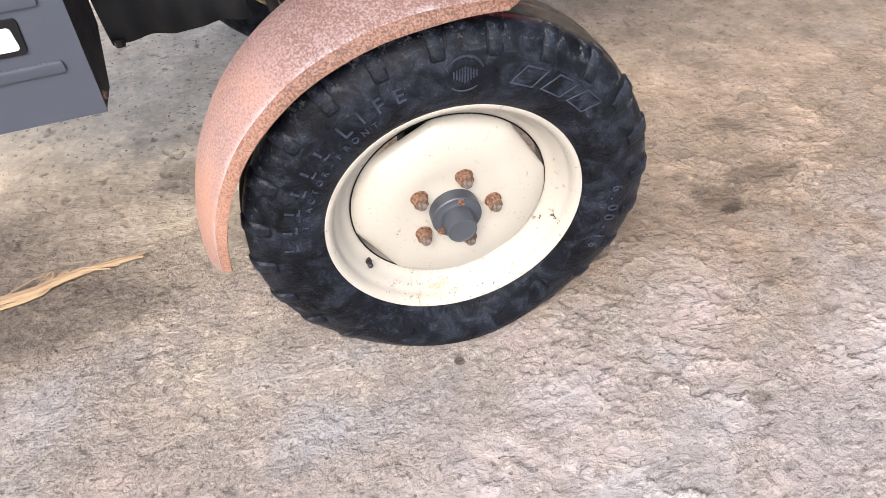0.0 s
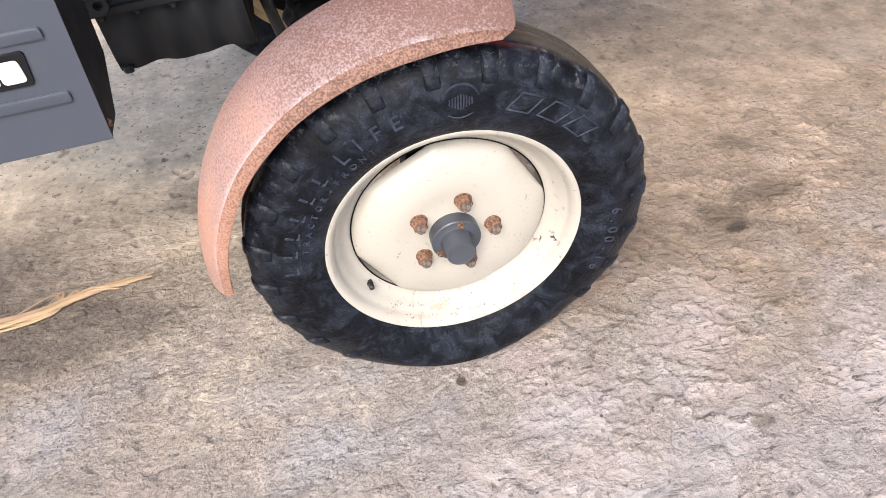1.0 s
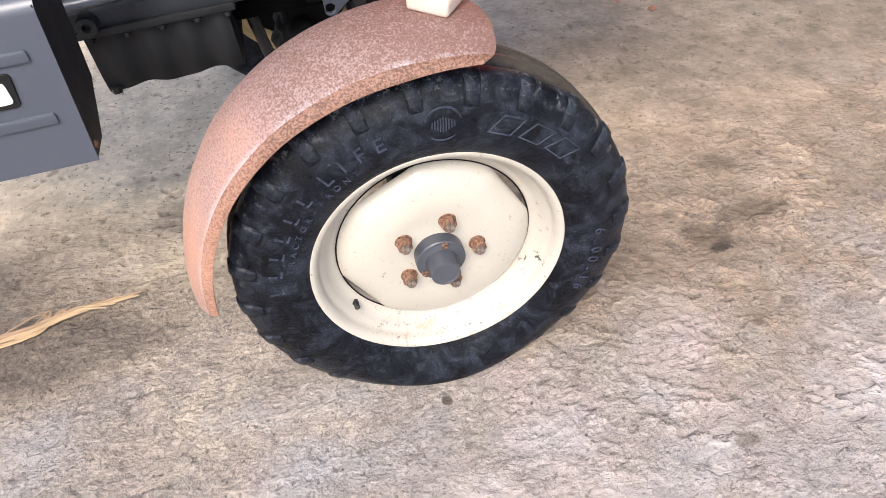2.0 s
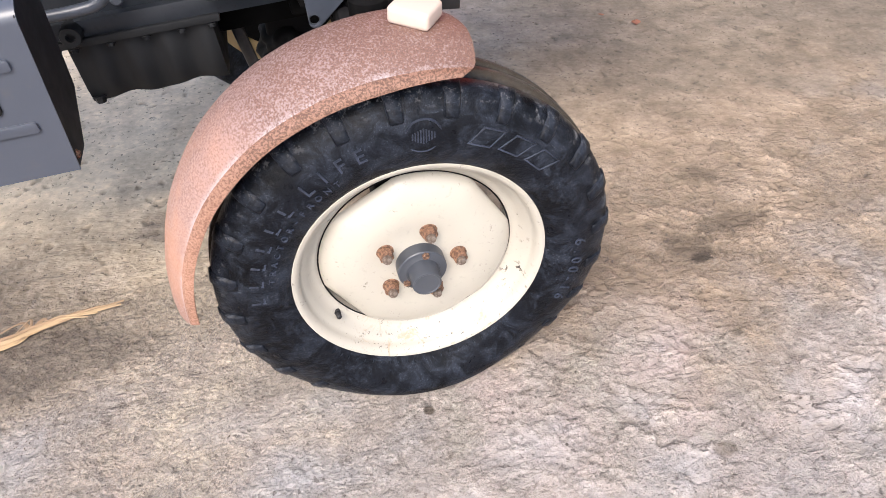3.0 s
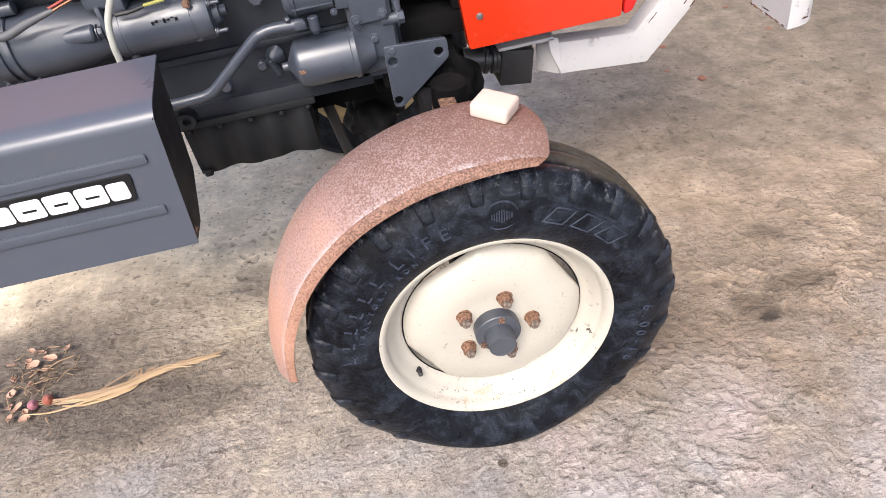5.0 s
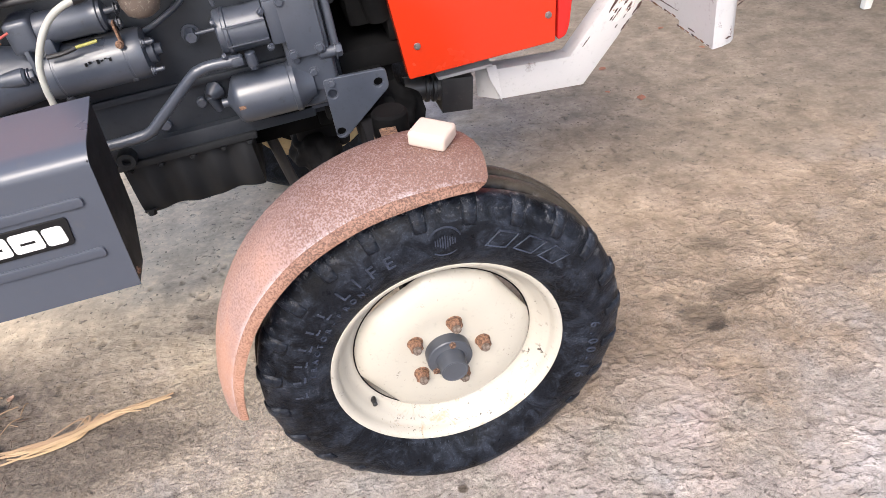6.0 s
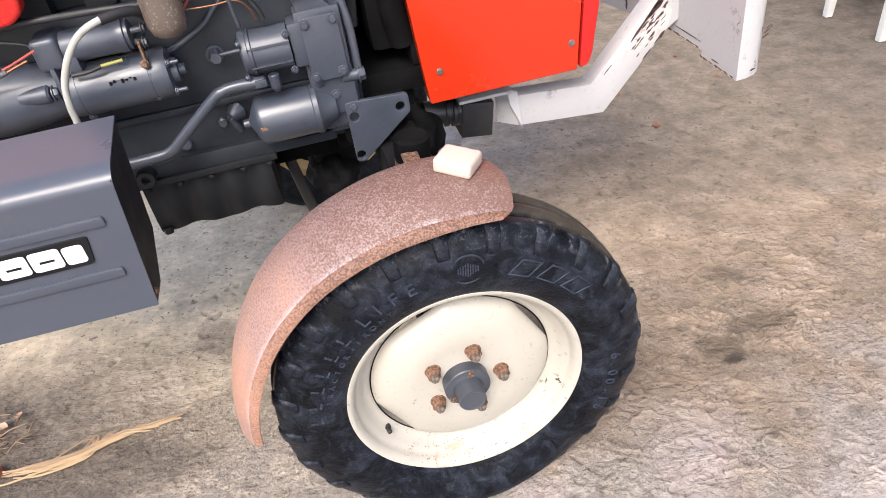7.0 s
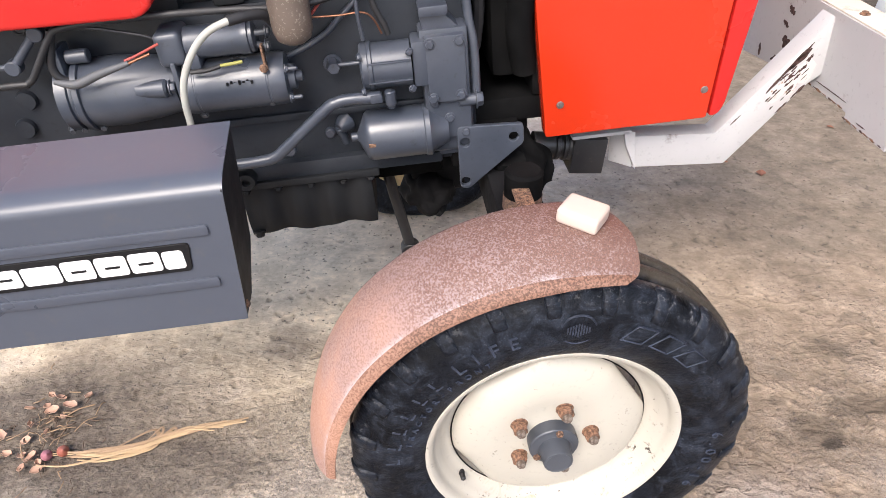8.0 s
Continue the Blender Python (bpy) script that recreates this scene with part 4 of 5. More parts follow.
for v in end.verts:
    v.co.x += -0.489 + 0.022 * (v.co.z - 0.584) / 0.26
part("end_flange", end, M_SUMP, step, "end flange of the side cover, coloured dark as its shaded side")
part("end_screw", bolt((-0.487, 0.172, 0.605), (1, -0.2, 0), 0.006, 0.006), M_RUST, step)
part("badge_plate", prism(rounded([(-0.875, 0.7035), (-0.5485, 0.7035), (-0.5405, 0.7575), (-0.875, 0.7575)], 0.008), 0.1535, 0.158, 0.0005, 1), M_DECAL, step, "black badge plate with plain white blocks")
# six plain white blocks stand for the maker's word
x = -0.862
for w, slots in ((0.046, 2), (0.06, 0), (0.05, 1), (0.05, 1), (0.05, 1), (0.034, 0)):
    low, high = (0.7115, 0.7465)
    tall = high + (0.003 if slots == 1 and w == 0.05 else 0)
    holes = [[(x + 0.014, low + 0.015), (x + w - 0.012, low + 0.015), (x + w - 0.012, low + 0.0195), (x + 0.014, low + 0.0195)]] if slots else []
    part("badge_mark", prism(rounded([(x, low), (x + w, low), (x + w, tall), (x, tall)], 0.007), 0.1522, 0.1545, 0.0003, 1), M_DECAL_WHITE, step)
    for h in holes:
        part("badge_slot", prism(h, 0.1517, 0.153, 0), M_DECAL, step)
    x += w + 0.0035

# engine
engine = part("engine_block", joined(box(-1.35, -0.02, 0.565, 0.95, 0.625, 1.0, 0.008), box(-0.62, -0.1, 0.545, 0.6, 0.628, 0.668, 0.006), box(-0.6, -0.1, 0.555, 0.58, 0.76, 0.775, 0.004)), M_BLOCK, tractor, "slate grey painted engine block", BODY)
part("cylinder_head", joined(box(-1.2, -0.12, 0.6, 0.95, 1.0, 1.2, 0.008), *[box(x, x + 0.06, 0.56, 0.61, 1.0, 1.12, 0.01) for x in (-0.72, -0.62, -0.5, -0.27)]), M_SUMP, tractor, "dark grey cylinder head", BODY)


def sump():
    xs = [-0.545 + i * 0.0075 for i in range(39)]
    bm = bmesh.new()
    rows = []
    for x in xs:
        wave = 0.006 * math.sin((x + 0.55) * 2 * math.pi / 0.072)
        dip = 0.004 * math.sin((x + 0.5) * 2 * math.pi / 0.14)
        rows.append([bm.verts.new(v) for v in ((x, 0.55, 0.63), (x, 0.55 + wave, 0.61), (x, 0.553 + wave, 0.52), (x, 0.562 + wave * 0.5, 0.49 + dip), (x, 0.59, 0.48 + dip), (x, 0.9, 0.48), (x, 0.9, 0.63))])
    for a, b in zip(rows, rows[1:]):
        for i in range(6):
            bm.faces.new((a[i], a[i + 1], b[i + 1], b[i]))
        bm.faces.new((a[6], a[0], b[0], b[6]))
    bm.faces.new(rows[0])
    bm.faces.new(rows[-1][::-1])
    return bm


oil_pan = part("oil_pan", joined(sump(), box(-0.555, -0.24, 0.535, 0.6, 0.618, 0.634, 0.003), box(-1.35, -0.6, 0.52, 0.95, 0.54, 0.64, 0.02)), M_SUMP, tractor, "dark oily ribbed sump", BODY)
for x in (-0.53, -0.46, -0.39, -0.32, -0.26):
    part("sump_bolt", bolt((x, 0.545, 0.612), (0, -0.4, -1), 0.007), M_SUMP, oil_pan)
part("drain_plug", bolt((-0.53, 0.56, 0.497), (0, -0.3, -1), 0.011, 0.014), M_SUMP, oil_pan)
part("mount_boss", joined(turned([(0.009, 0.012), (0.009, 0.0), (0.019, 0.0), (0.021, 0.004), (0.021, 0.05)], (-0.519, 0.515, 0.649), (-0.519, 1, 0.649), 24)), M_SUMP, engine, "grey threaded mounting boss")
for x, z, r in ((-0.42, 0.69, 0.014), (-0.33, 0.72, 0.012), (-0.46, 0.92, 0.02), (-0.64, 0.72, 0.013)):
    part("core_plug", cyl((x, 0.57, z), (x, 0.553, z), r, r * 0.92, 0.003), M_GREY, engine)
for x, z in ((-0.3, 0.869), (-0.09, 0.96)):
    part("block_bolt", bolt((x, 0.56, z), (0.1, -1, 0), 0.014, 0.03), M_GREY, engine, "large grey hexagon bolt")
for x, z in ((-0.898, 0.863), (-0.923, 0.806)):
    part("core_plug", turned([(0.0, 0.006), (0.018, 0.006), (0.02, 0.0), (0.021, -0.02)], (x, 0.56, z), (x, 0, z), 28), M_BLOCK, engine)
part("flange_plate", box(-0.785, -0.653, 0.58, 0.6, 0.847, 0.969, 0.004), M_BLOCK, engine, "slate grey flange behind the starter")
part("bolt_rod", cyl((-0.3, 0.54, 0.872), (-0.24, 0.53, 0.876), 0.004), M_GREY, engine)

# starter motor and its solenoid
starter = part("starter_motor", joined(
    turned([(0.03, 0), (0.046, 0.004), (0.05, 0.012), (0.05, 0.03), (0.0492, 0.031), (0.0492, 0.034), (0.05, 0.035), (0.05, 0.165), (0.0492, 0.166), (0.0492, 0.169), (0.05, 0.17), (0.05, 0.19), (0.047, 0.2), (0.026, 0.203), (0.024, 0.215), (0.012, 0.216), (0.01, 0.228), (0, 0.228)], (-0.585, 0.52, 0.868), (0, 0.52, 0.868), 48),
    box(-0.583, -0.573, 0.47, 0.58, 0.85, 0.935, 0.004)), M_GREY, tractor, "slate grey cylindrical starter motor", BODY)
part("drive_housing", turned([(0.066, 0), (0.066, 0.02), (0.061, 0.022), (0.061, 0.03), (0.064, 0.034), (0.066, 0.1), (0.06, 0.16), (0.053, 0.2), (0.05, 0.212), (0.02, 0.213)], (-0.8, 0.53, 0.875), (0, 0.53, 0.875), 40), M_GREY, starter, "slate grey bell-shaped drive housing")
for x, z in ((-0.807, 0.821), (-0.784, 0.821), (-0.748, 0.820)):
    part("flange_bolt", bolt((x, 0.5, z), (0.3, -1, -0.3), 0.006, 0.012), M_HUB, starter)
part("housing_rim", turned([(0.066, 0), (0.0695, 0.002), (0.0695, 0.012), (0.066, 0.014)], (-0.77, 0.53, 0.875), (0, 0.53, 0.875), 40), M_GREY, starter)
part("housing_boss", joined(cyl((-0.66, 0.485, 0.888), (-0.6, 0.48, 0.888), 0.016, 0.017, 0.004), bolt((-0.596, 0.48, 0.888), (1, 0, 0), 0.011, 0.01)), M_GREY, starter)
part("housing_lug", joined(box(-0.79, -0.775, 0.49, 0.55, 0.915, 0.975, 0.006), cyl((-0.77, 0.51, 0.955), (-0.73, 0.51, 0.955), 0.013)), M_GREY, starter)
part("solenoid", joined(turned([(0.02, 0), (0.029, 0.004), (0.03, 0.01), (0.03, 0.1), (0.0315, 0.102), (0.0315, 0.118), (0.028, 0.12), (0.028, 0.126), (0.02, 0.13), (0, 0.13)], (-0.555, 0.51, 0.957), (0, 0.51, 0.957), 36), box(-0.602, -0.552, 0.478, 0.55, 0.925, 0.988, 0.012, 3), box(-0.552, -0.53, 0.48, 0.545, 0.915, 0.945, 0.006)), M_GREY, starter, "slate grey starter solenoid")
for p, q, r in (((-0.428, 0.5, 0.965), (-0.405, 0.5, 0.965), 0.006), ((-0.428, 0.5, 0.945), (-0.408, 0.49, 0.942), 0.006)):
    part("terminal", joined(cyl(p, q, r), bolt(q, (1, 0, 0), 0.009, 0.007)), M_HUB, starter, "tarnished terminal stud")
part("terminal_strap", joined(box(-0.418, -0.413, 0.473, 0.49, 0.905, 0.95, 0.002), bolt((-0.418, 0.472, 0.908), (0.1, -1, 0.1), 0.006, 0.007)), M_RUST, starter, "copper-stained steel strap")
for z, y in ((0.84, 0.485), (0.895, 0.49)):
    part("through_bolt", joined(bolt((-0.383, y, z), (1, 0, 0), 0.0075, 0.006), cyl((-0.38, y, z), (-0.36, y, z), 0.004)), M_GREY, starter)
for x, z in ((-0.56, 0.92), (-0.555, 0.818), (-0.42, 0.832)):
    part("case_screw", bolt((x, 0.489 if z > 0.83 else 0.5, z), (0, -1, 0.3 if z > 0.9 else -0.6), 0.006, 0.004), M_HUB, starter)
# worn print on the starter case: plain bars
for k in range(7):
    part("case_print", box(-0.492 + 0.0075 * k, -0.488 + 0.0075 * k, 0.4675, 0.471, 0.883 + 0.003 * (k % 3), 0.889 + 0.002 * (k % 2), 0, 1), M_DARK, starter)
part("yellow_sleeve", tube([(-0.495, 0.477, 0.92), (-0.475, 0.478, 0.921), (-0.455, 0.48, 0.922)], 0.0032, 8), M_YELLOW, starter, "yellow wire sleeve")
part("lead", tube([(-0.55, 0.473, 0.915), (-0.52, 0.472, 0.916), (-0.495, 0.475, 0.92)], 0.0045, 8), M_CABLE, starter)

# hoses and cables
part("white_hose", tube([(-0.41, 0.44, 1.017), (-0.45, 0.415, 1.017), (-0.489, 0.415, 1.001), (-0.521, 0.413, 0.97), (-0.547, 0.412, 0.926), (-0.557, 0.412, 0.885), (-0.56, 0.415, 0.845), (-0.565, 0.42, 0.74)], 0.0064, 14), M_HOSE, tractor, "yellowed white rubber hose", BODY)
part("hose_sleeve", tube([(-0.45, 0.417, 1.017), (-0.42, 0.435, 1.017), (-0.395, 0.46, 1.008), (-0.385, 0.485, 0.985)], 0.0095, 12), M_CABLE, tractor, "black taped hose end", BODY)
part("battery_cable", tube([(-1.3, 0.5, 0.91), (-0.891, 0.48, 0.924), (-0.839, 0.48, 0.926), (-0.808, 0.48, 0.958), (-0.774, 0.48, 1.0), (-0.741, 0.48, 1.017), (-0.606, 0.48, 1.021), (-0.461, 0.48, 1.017), (-0.383, 0.48, 1.012), (-0.3, 0.5, 1.01), (-0.2, 0.54, 1.03)], 0.0065, 12), M_CABLE, tractor, "thick black battery cable", BODY)
part("cable", tube([(-0.77, 0.49, 1.012), (-0.78, 0.49, 0.985), (-0.792, 0.49, 0.945), (-0.779, 0.49, 0.92), (-0.74, 0.5, 0.91)], 0.008, 12), M_CABLE, tractor, "", BODY)
part("cable", tube([(-0.74, 0.49, 1.012), (-0.7, 0.488, 1.008), (-0.665, 0.49, 0.999), (-0.611, 0.49, 0.983), (-0.59, 0.495, 0.965)], 0.0035, 8), M_CABLE, tractor, "", BODY)
part("taped_joint", tube([(-0.782, 0.455, 0.932), (-0.76, 0.452, 0.926), (-0.739, 0.45, 0.926), (-0.699, 0.45, 0.939), (-0.643, 0.45, 0.953)], lambda t: 0.0045 + 0.004 * math.sin(t * 3.1), 10), M_TAPE, tractor, "grey taped wire joint", BODY)
part("bare_strand", tube([(-0.648, 0.449, 0.951), (-0.628, 0.452, 0.957), (-0.605, 0.456, 0.963)], 0.0026, 8), M_COPPER, tractor, "bare copper wire end", BODY)
part("red_wire", tube([(-0.65, 0.452, 0.957), (-0.625, 0.455, 0.964), (-0.59, 0.47, 0.974)], 0.0024, 8), M_REDWIRE, tractor, "", BODY)
part("throttle_link", joined(tube([(-0.867, 0.5, 0.945), (-0.81, 0.5, 1.0)], 0.008, 10, smooth=False), cyl((-0.862, 0.49, 0.95), (-0.862, 0.515, 0.95), 0.014), cyl((-0.8, 0.49, 1.006), (-0.8, 0.515, 1.006), 0.014), tube([(-0.95, 0.51, 0.95), (-0.862, 0.505, 0.95)], 0.006, 8, smooth=False)), M_GREY, tractor, "grey throttle linkage with ball ends", BODY)
for a in range(3):
    part("spring_coil", tube([(-0.84 + 0.02 * a + 0.012 * math.cos(t), 0.53, 1.01 + 0.012 * math.sin(t)) for t in (0, 1, 2, 3, 4, 5, 6)], 0.003, 8), M_CABLE, tractor, "", BODY)
part("red_wire", tube([(-0.32, 0.5, 0.985), (-0.28, 0.51, 1.03), (-0.25, 0.53, 1.1)], 0.003, 8), M_REDWIRE, tractor, "", BODY)
part("thin_wire", tube([(-0.318, 0.5, 0.982), (-0.269, 0.5, 0.98), (-0.227, 0.5, 0.981), (-0.208, 0.503, 0.966), (-0.196, 0.51, 0.935)], 0.002, 8), M_COPPER, tractor, "", BODY)
part("wire_loom", tube([(-0.42, 0.57, 0.885), (-0.37, 0.55, 0.901), (-0.304, 0.55, 0.932), (-0.272, 0.55, 0.961), (-0.22, 0.56, 1.0)], 0.006, 10), M_GREY, tractor, "", BODY)
part("sender_lead", tube([(-0.215, 0.51, 1.06), (-0.205, 0.51, 0.99), (-0.19, 0.515, 0.95), (-0.185, 0.52, 0.93)], 0.006, 10), M_CABLE, tractor, "black rubber sender lead", BODY)
part("grey_pipe", tube([(-0.225, 0.49, 1.1), (-0.235, 0.49, 1.0), (-0.232, 0.5, 0.93)], 0.004, 10), M_GREY, tractor, "", BODY)

# exhaust, fuel pump, filter, timing case
part("exhaust_pipe", turned([(0.0, 0), (0.018, 0.002), (0.03, 0.01), (0.036, 0.026), (0.037, 0.05), (0.037, 0.5)], (-0.352, 0.47, 0.948), (-0.34, 0.47, 1.5), 28), M_MUFFLER, tractor, "rusty grey exhaust pipe", BODY)
pump = part("feed_pump", joined(turned([(0.02, 0), (0.042, 0.002), (0.046, 0.006), (0.046, 0.016), (0.048, 0.018), (0.048, 0.024), (0.0445, 0.026), (0.0445, 0.1), (0.03, 0.101)], (-0.247, 0.535, 0.865), (0, 0.535, 0.865), 18), box(-0.145, -0.115, 0.5, 0.56, 0.825, 0.915, 0.006)), M_GREY, tractor, "slate grey ribbed feed pump", BODY, smooth=25)
for z in (0.846, 0.884):
    part("pump_rib", box(-0.232, -0.148, 0.4895, 0.505, z - 0.0016, z + 0.0016, 0.001), M_GREY, pump)
for x, z in ((-0.243, 0.9), (-0.243, 0.83), (-0.15, 0.9), (-0.15, 0.826)):
    part("pump_screw", bolt((x, 0.495, z), (-1 if x < -0.2 else 0.2, -0.4, 0), 0.006, 0.006), M_GREY, pump)
part("pump_union", joined(cyl((-0.195, 0.5, 0.825), (-0.195, 0.5, 0.795), 0.011), bolt((-0.195, 0.5, 0.796), (0, 0, -1), 0.008, 0.008, False), box(-0.235, -0.21, 0.488, 0.51, 0.805, 0.822, 0.004)), M_GREY, pump)
part("oil_pipe", tube([(-0.62, 0.52, 0.7), (-0.53, 0.5, 0.703), (-0.465, 0.5, 0.705), (-0.44, 0.5, 0.711), (-0.42, 0.5, 0.725), (-0.325, 0.5, 0.8), (-0.302, 0.5, 0.812), (-0.275, 0.5, 0.816), (-0.215, 0.5, 0.814)], 0.0115, 16), M_GREY, tractor, "slate grey bent oil pipe", BODY)
filt = part("oil_filter", turned([(0.0, 0), (0.009, 0), (0.009, 0.012), (0.012, 0.014), (0.046, 0.03), (0.051, 0.036), (0.052, 0.044), (0.052, 0.15), (0.0545, 0.152), (0.0545, 0.162), (0.045, 0.17), (0.03, 0.2)], (-0.285, 0.532, 0.718), (0, 0.532, 0.718), 44), M_GREY, tractor, "slate grey cylindrical oil filter", BODY)
part("filter_rust", box(-0.25, -0.236, 0.4795, 0.482, 0.716, 0.724, 0.0008), M_RUST, filt, "small rusty scar")
part("filter_head", joined(box(-0.125, -0.03, 0.53, 0.62, 0.66, 0.79, 0.012, 3), box(-0.2, -0.06, 0.545, 0.62, 0.645, 0.668, 0.006)) , M_GREY, tractor, "slate grey filter head casting", BODY)
part("breather", joined(cyl((-0.29, 0.57, 0.74), (-0.31, 0.545, 0.735), 0.022, 0.014, 0.006), cyl((-0.31, 0.55, 0.735), (-0.3, 0.57, 0.69), 0.009)), M_GREY, tractor, "", BODY)
case = part("timing_case", joined(box(-0.119, -0.043, 0.5, 0.62, 0.787, 0.921, 0.004), box(-0.128, -0.035, 0.515, 0.62, 0.7, 0.93, 0.006), prism([(-0.119, 0.921), (-0.043, 0.921), (-0.075, 0.955), (-0.125, 0.965)], 0.52, 0.62, 0.004), box(-0.125, -0.07, 0.51, 0.56, 0.955, 0.975, 0.004)), M_GREY, tractor, "slate grey timing case with bolted cover", BODY)
for x, z in ((-0.11, 0.908), (-0.053, 0.909), (-0.111, 0.797), (-0.055, 0.8)):
    part("cover_bolt", bolt((x, 0.4995, z), (0, -1, 0), 0.0085, 0.006), M_GREY, case)
for x, z in ((-0.108, 0.78), (-0.053, 0.783), (-0.08, 0.745), (-0.05, 0.71)):
    part("case_bolt", bolt((x, 0.5145, z), (0, -1, 0), 0.0085, 0.006), M_GREY, case)
part("water_pipe", tube([(-0.035, 0.55, 1.1), (-0.03, 0.54, 0.95), (-0.022, 0.53, 0.88), (-0.022, 0.525, 0.78)], 0.009, 12), M_GREY, tractor, "slate grey coolant pipe", BODY)
part("pipe_union", joined(cyl((-0.06, 0.52, 0.778), (-0.02, 0.52, 0.778), 0.012), bolt((-0.024, 0.52, 0.778), (1, 0, 0), 0.015, 0.014)), M_GREY, tractor, "", BODY)

# front carrier, bracket plate, radiator and fan
bracket = plate(rounded([(-0.068, 0.722), (0.071, 0.714), (0.072, 0.67), (-0.05, 0.572), (-0.068, 0.577)], 0.009), [(-0.053, 0.685, 0.0105), (0.05, 0.686, 0.0105), (-0.056, 0.591, 0.0105)], 0.513, 0.525)
part("bracket_plate", bracket, M_GREY, tractor, "slate grey drilled bracket plate", BODY)
# coloured black for the shade behind the bracket and bonnet
part("front_carrier", joined(box(-0.03, 0.36, 0.575, 0.95, 0.69, 0.745, 0.008), box(-0.08, 0.07, 0.56, 0.62, 0.6, 0.7, 0.01), box(0.0, 0.1, 0.6, 0.9, 0.58, 0.7, 0.02)), M_PIT, tractor, "cast front carrier coloured black as in shade", BODY)
part("radiator", joined(box(0.1, 0.2, 0.57, 0.98, 0.745, 1.2, 0.01), box(0.02, 0.1, 0.6, 0.96, 0.78, 1.2, 0.02)), M_PIT, tractor, "radiator and cowl coloured black for the shaded gap", BODY)
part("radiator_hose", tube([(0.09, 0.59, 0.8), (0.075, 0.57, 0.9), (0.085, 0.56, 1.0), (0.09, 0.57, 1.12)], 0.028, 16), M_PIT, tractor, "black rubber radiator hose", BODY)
part("fan_belt", tube([(-0.015, 0.6, 1.08), (0.0, 0.6, 0.95), (-0.01, 0.61, 0.85)], 0.012, 8), M_CABLE, tractor, "black fan belt", BODY)

# bonnet
bonnet = part("bonnet_side", joined(prism(rounded([(0.122, 0.664), (0.472, 0.667), (0.518, 1.25), (0.078, 1.25)], 0.006), 0.533, 0.57, 0.004, 3)), M_RED, tractor, "glossy orange red radiator side panel", BODY)
part("grille_panel", prism(rounded([(0.476, 0.67), (0.497, 0.676), (0.507, 0.7), (0.592, 1.25), (0.522, 1.25)], 0.008), 0.529, 1.0, 0.006, 3), M_RED2, tractor, "glossy red front grille surround", BODY)
# unseen far side and top, added to block light behind the engine
part("bonnet_side", box(-1.35, 0.47, 0.98, 1.0, 0.74, 1.25, 0.004), M_RED, tractor, "", BODY)
part("bonnet_top", box(-1.35, 0.58, 0.46, 1.0, 1.245, 1.262, 0.006), M_RED, tractor, "glossy orange red bonnet top, unseen, added to shade the engine", BODY)
for x, z in ((0.152, 0.736), (0.459, 0.733)):
    part("bonnet_bolt", bolt((x, 0.533, z), (0, -1, 0), 0.006, 0.005), M_STEEL, bonnet, "dull metal bonnet screw")
part("tank_panel", prism(rounded([(-1.35, 1.035), (-0.6, 1.026), (-0.572, 1.045), (-0.56, 1.3), (-1.35, 1.3)], 0.02), 0.45, 0.49, 0.008, 3), M_RED2, tractor, "glossy red rear bonnet side panel", BODY)

# black pipe end and bellows below the bonnet
bellows = turned([(0.03, 0), (0.03, 0.05), (0.036, 0.052), (0.036, 0.06), (0.031, 0.062), (0.031, 0.068), (0.037, 0.07), (0.037, 0.078), (0.033, 0.08), (0.04, 0.095)], (0.12, 0.66, 0.582), (0.3, 0.66, 0.556), 28)
part("steering_bellows", bellows, M_BLACK, tractor, "black ribbed rubber boot", BODY)
part("steering_head", moved(box(-0.04, 0.04, -0.045, 0.045, -0.045, 0.045, 0.004), Matrix.Translation((0.245, 0.665, 0.552)) @ pose(0, 0, 0, 0, 8, 0)), M_BLACK, tractor, "black square steel head", BODY)

# white front bumper
bumper = part("bumper_arm", prism([(0.338, 0.6), (0.346, 0.518), (0.57, 0.498), (0.735, 0.682), (0.762, 0.7), (0.762, 0.832), (0.745, 0.812), (0.536, 0.583)], 0.607, 0.66, 0.004), M_WHITE, tractor, "white painted steel bumper arm", BODY)
def chip(p, q, w, seed, depth=0.0006):
    """A ragged flake of missing paint from p to q, w wide, as a thin crust."""
    r = random.Random(seed)
    p, q = Vector(p), Vector(q)
    d = q - p
    s = Vector((-d.y, d.x)).normalized() * w / 2
    k = 9
    a = [p + d * (i / k) + s * (math.sin(math.pi * (0.06 + 0.88 * i / k)) ** 0.6 * r.uniform(0.35, 1.15)) for i in range(k + 1)]
    b = [p + d * (i / k) - s * (math.sin(math.pi * (0.06 + 0.88 * i / k)) ** 0.6 * r.uniform(0.35, 1.15)) for i in range(k + 1)]
    return prism([tuple(v) for v in a + b[::-1]], -depth, 0.0008, 0)


for k, (p, q, w, mat) in enumerate((((0.65, 0.65), (0.735, 0.735), 0.062, M_WORN), ((0.64, 0.67), (0.726, 0.778), 0.009, M_MAROON), ((0.684, 0.72), (0.724, 0.765), 0.012, M_MAROON), ((0.671, 0.617), (0.694, 0.643), 0.005, M_MAROON), ((0.7, 0.65), (0.727, 0.68), 0.008, M_MAROON), ((0.57, 0.6), (0.59, 0.622), 0.003, M_MAROON))):
    part("paint_chip", chip(p, q, w, k, 0.0004 if mat is M_WORN else 0.0008), mat, bumper, "rust showing where paint has flaked" if k == 0 else "", pose(0, 0.607, 0))
chip_rnd = random.Random(17)
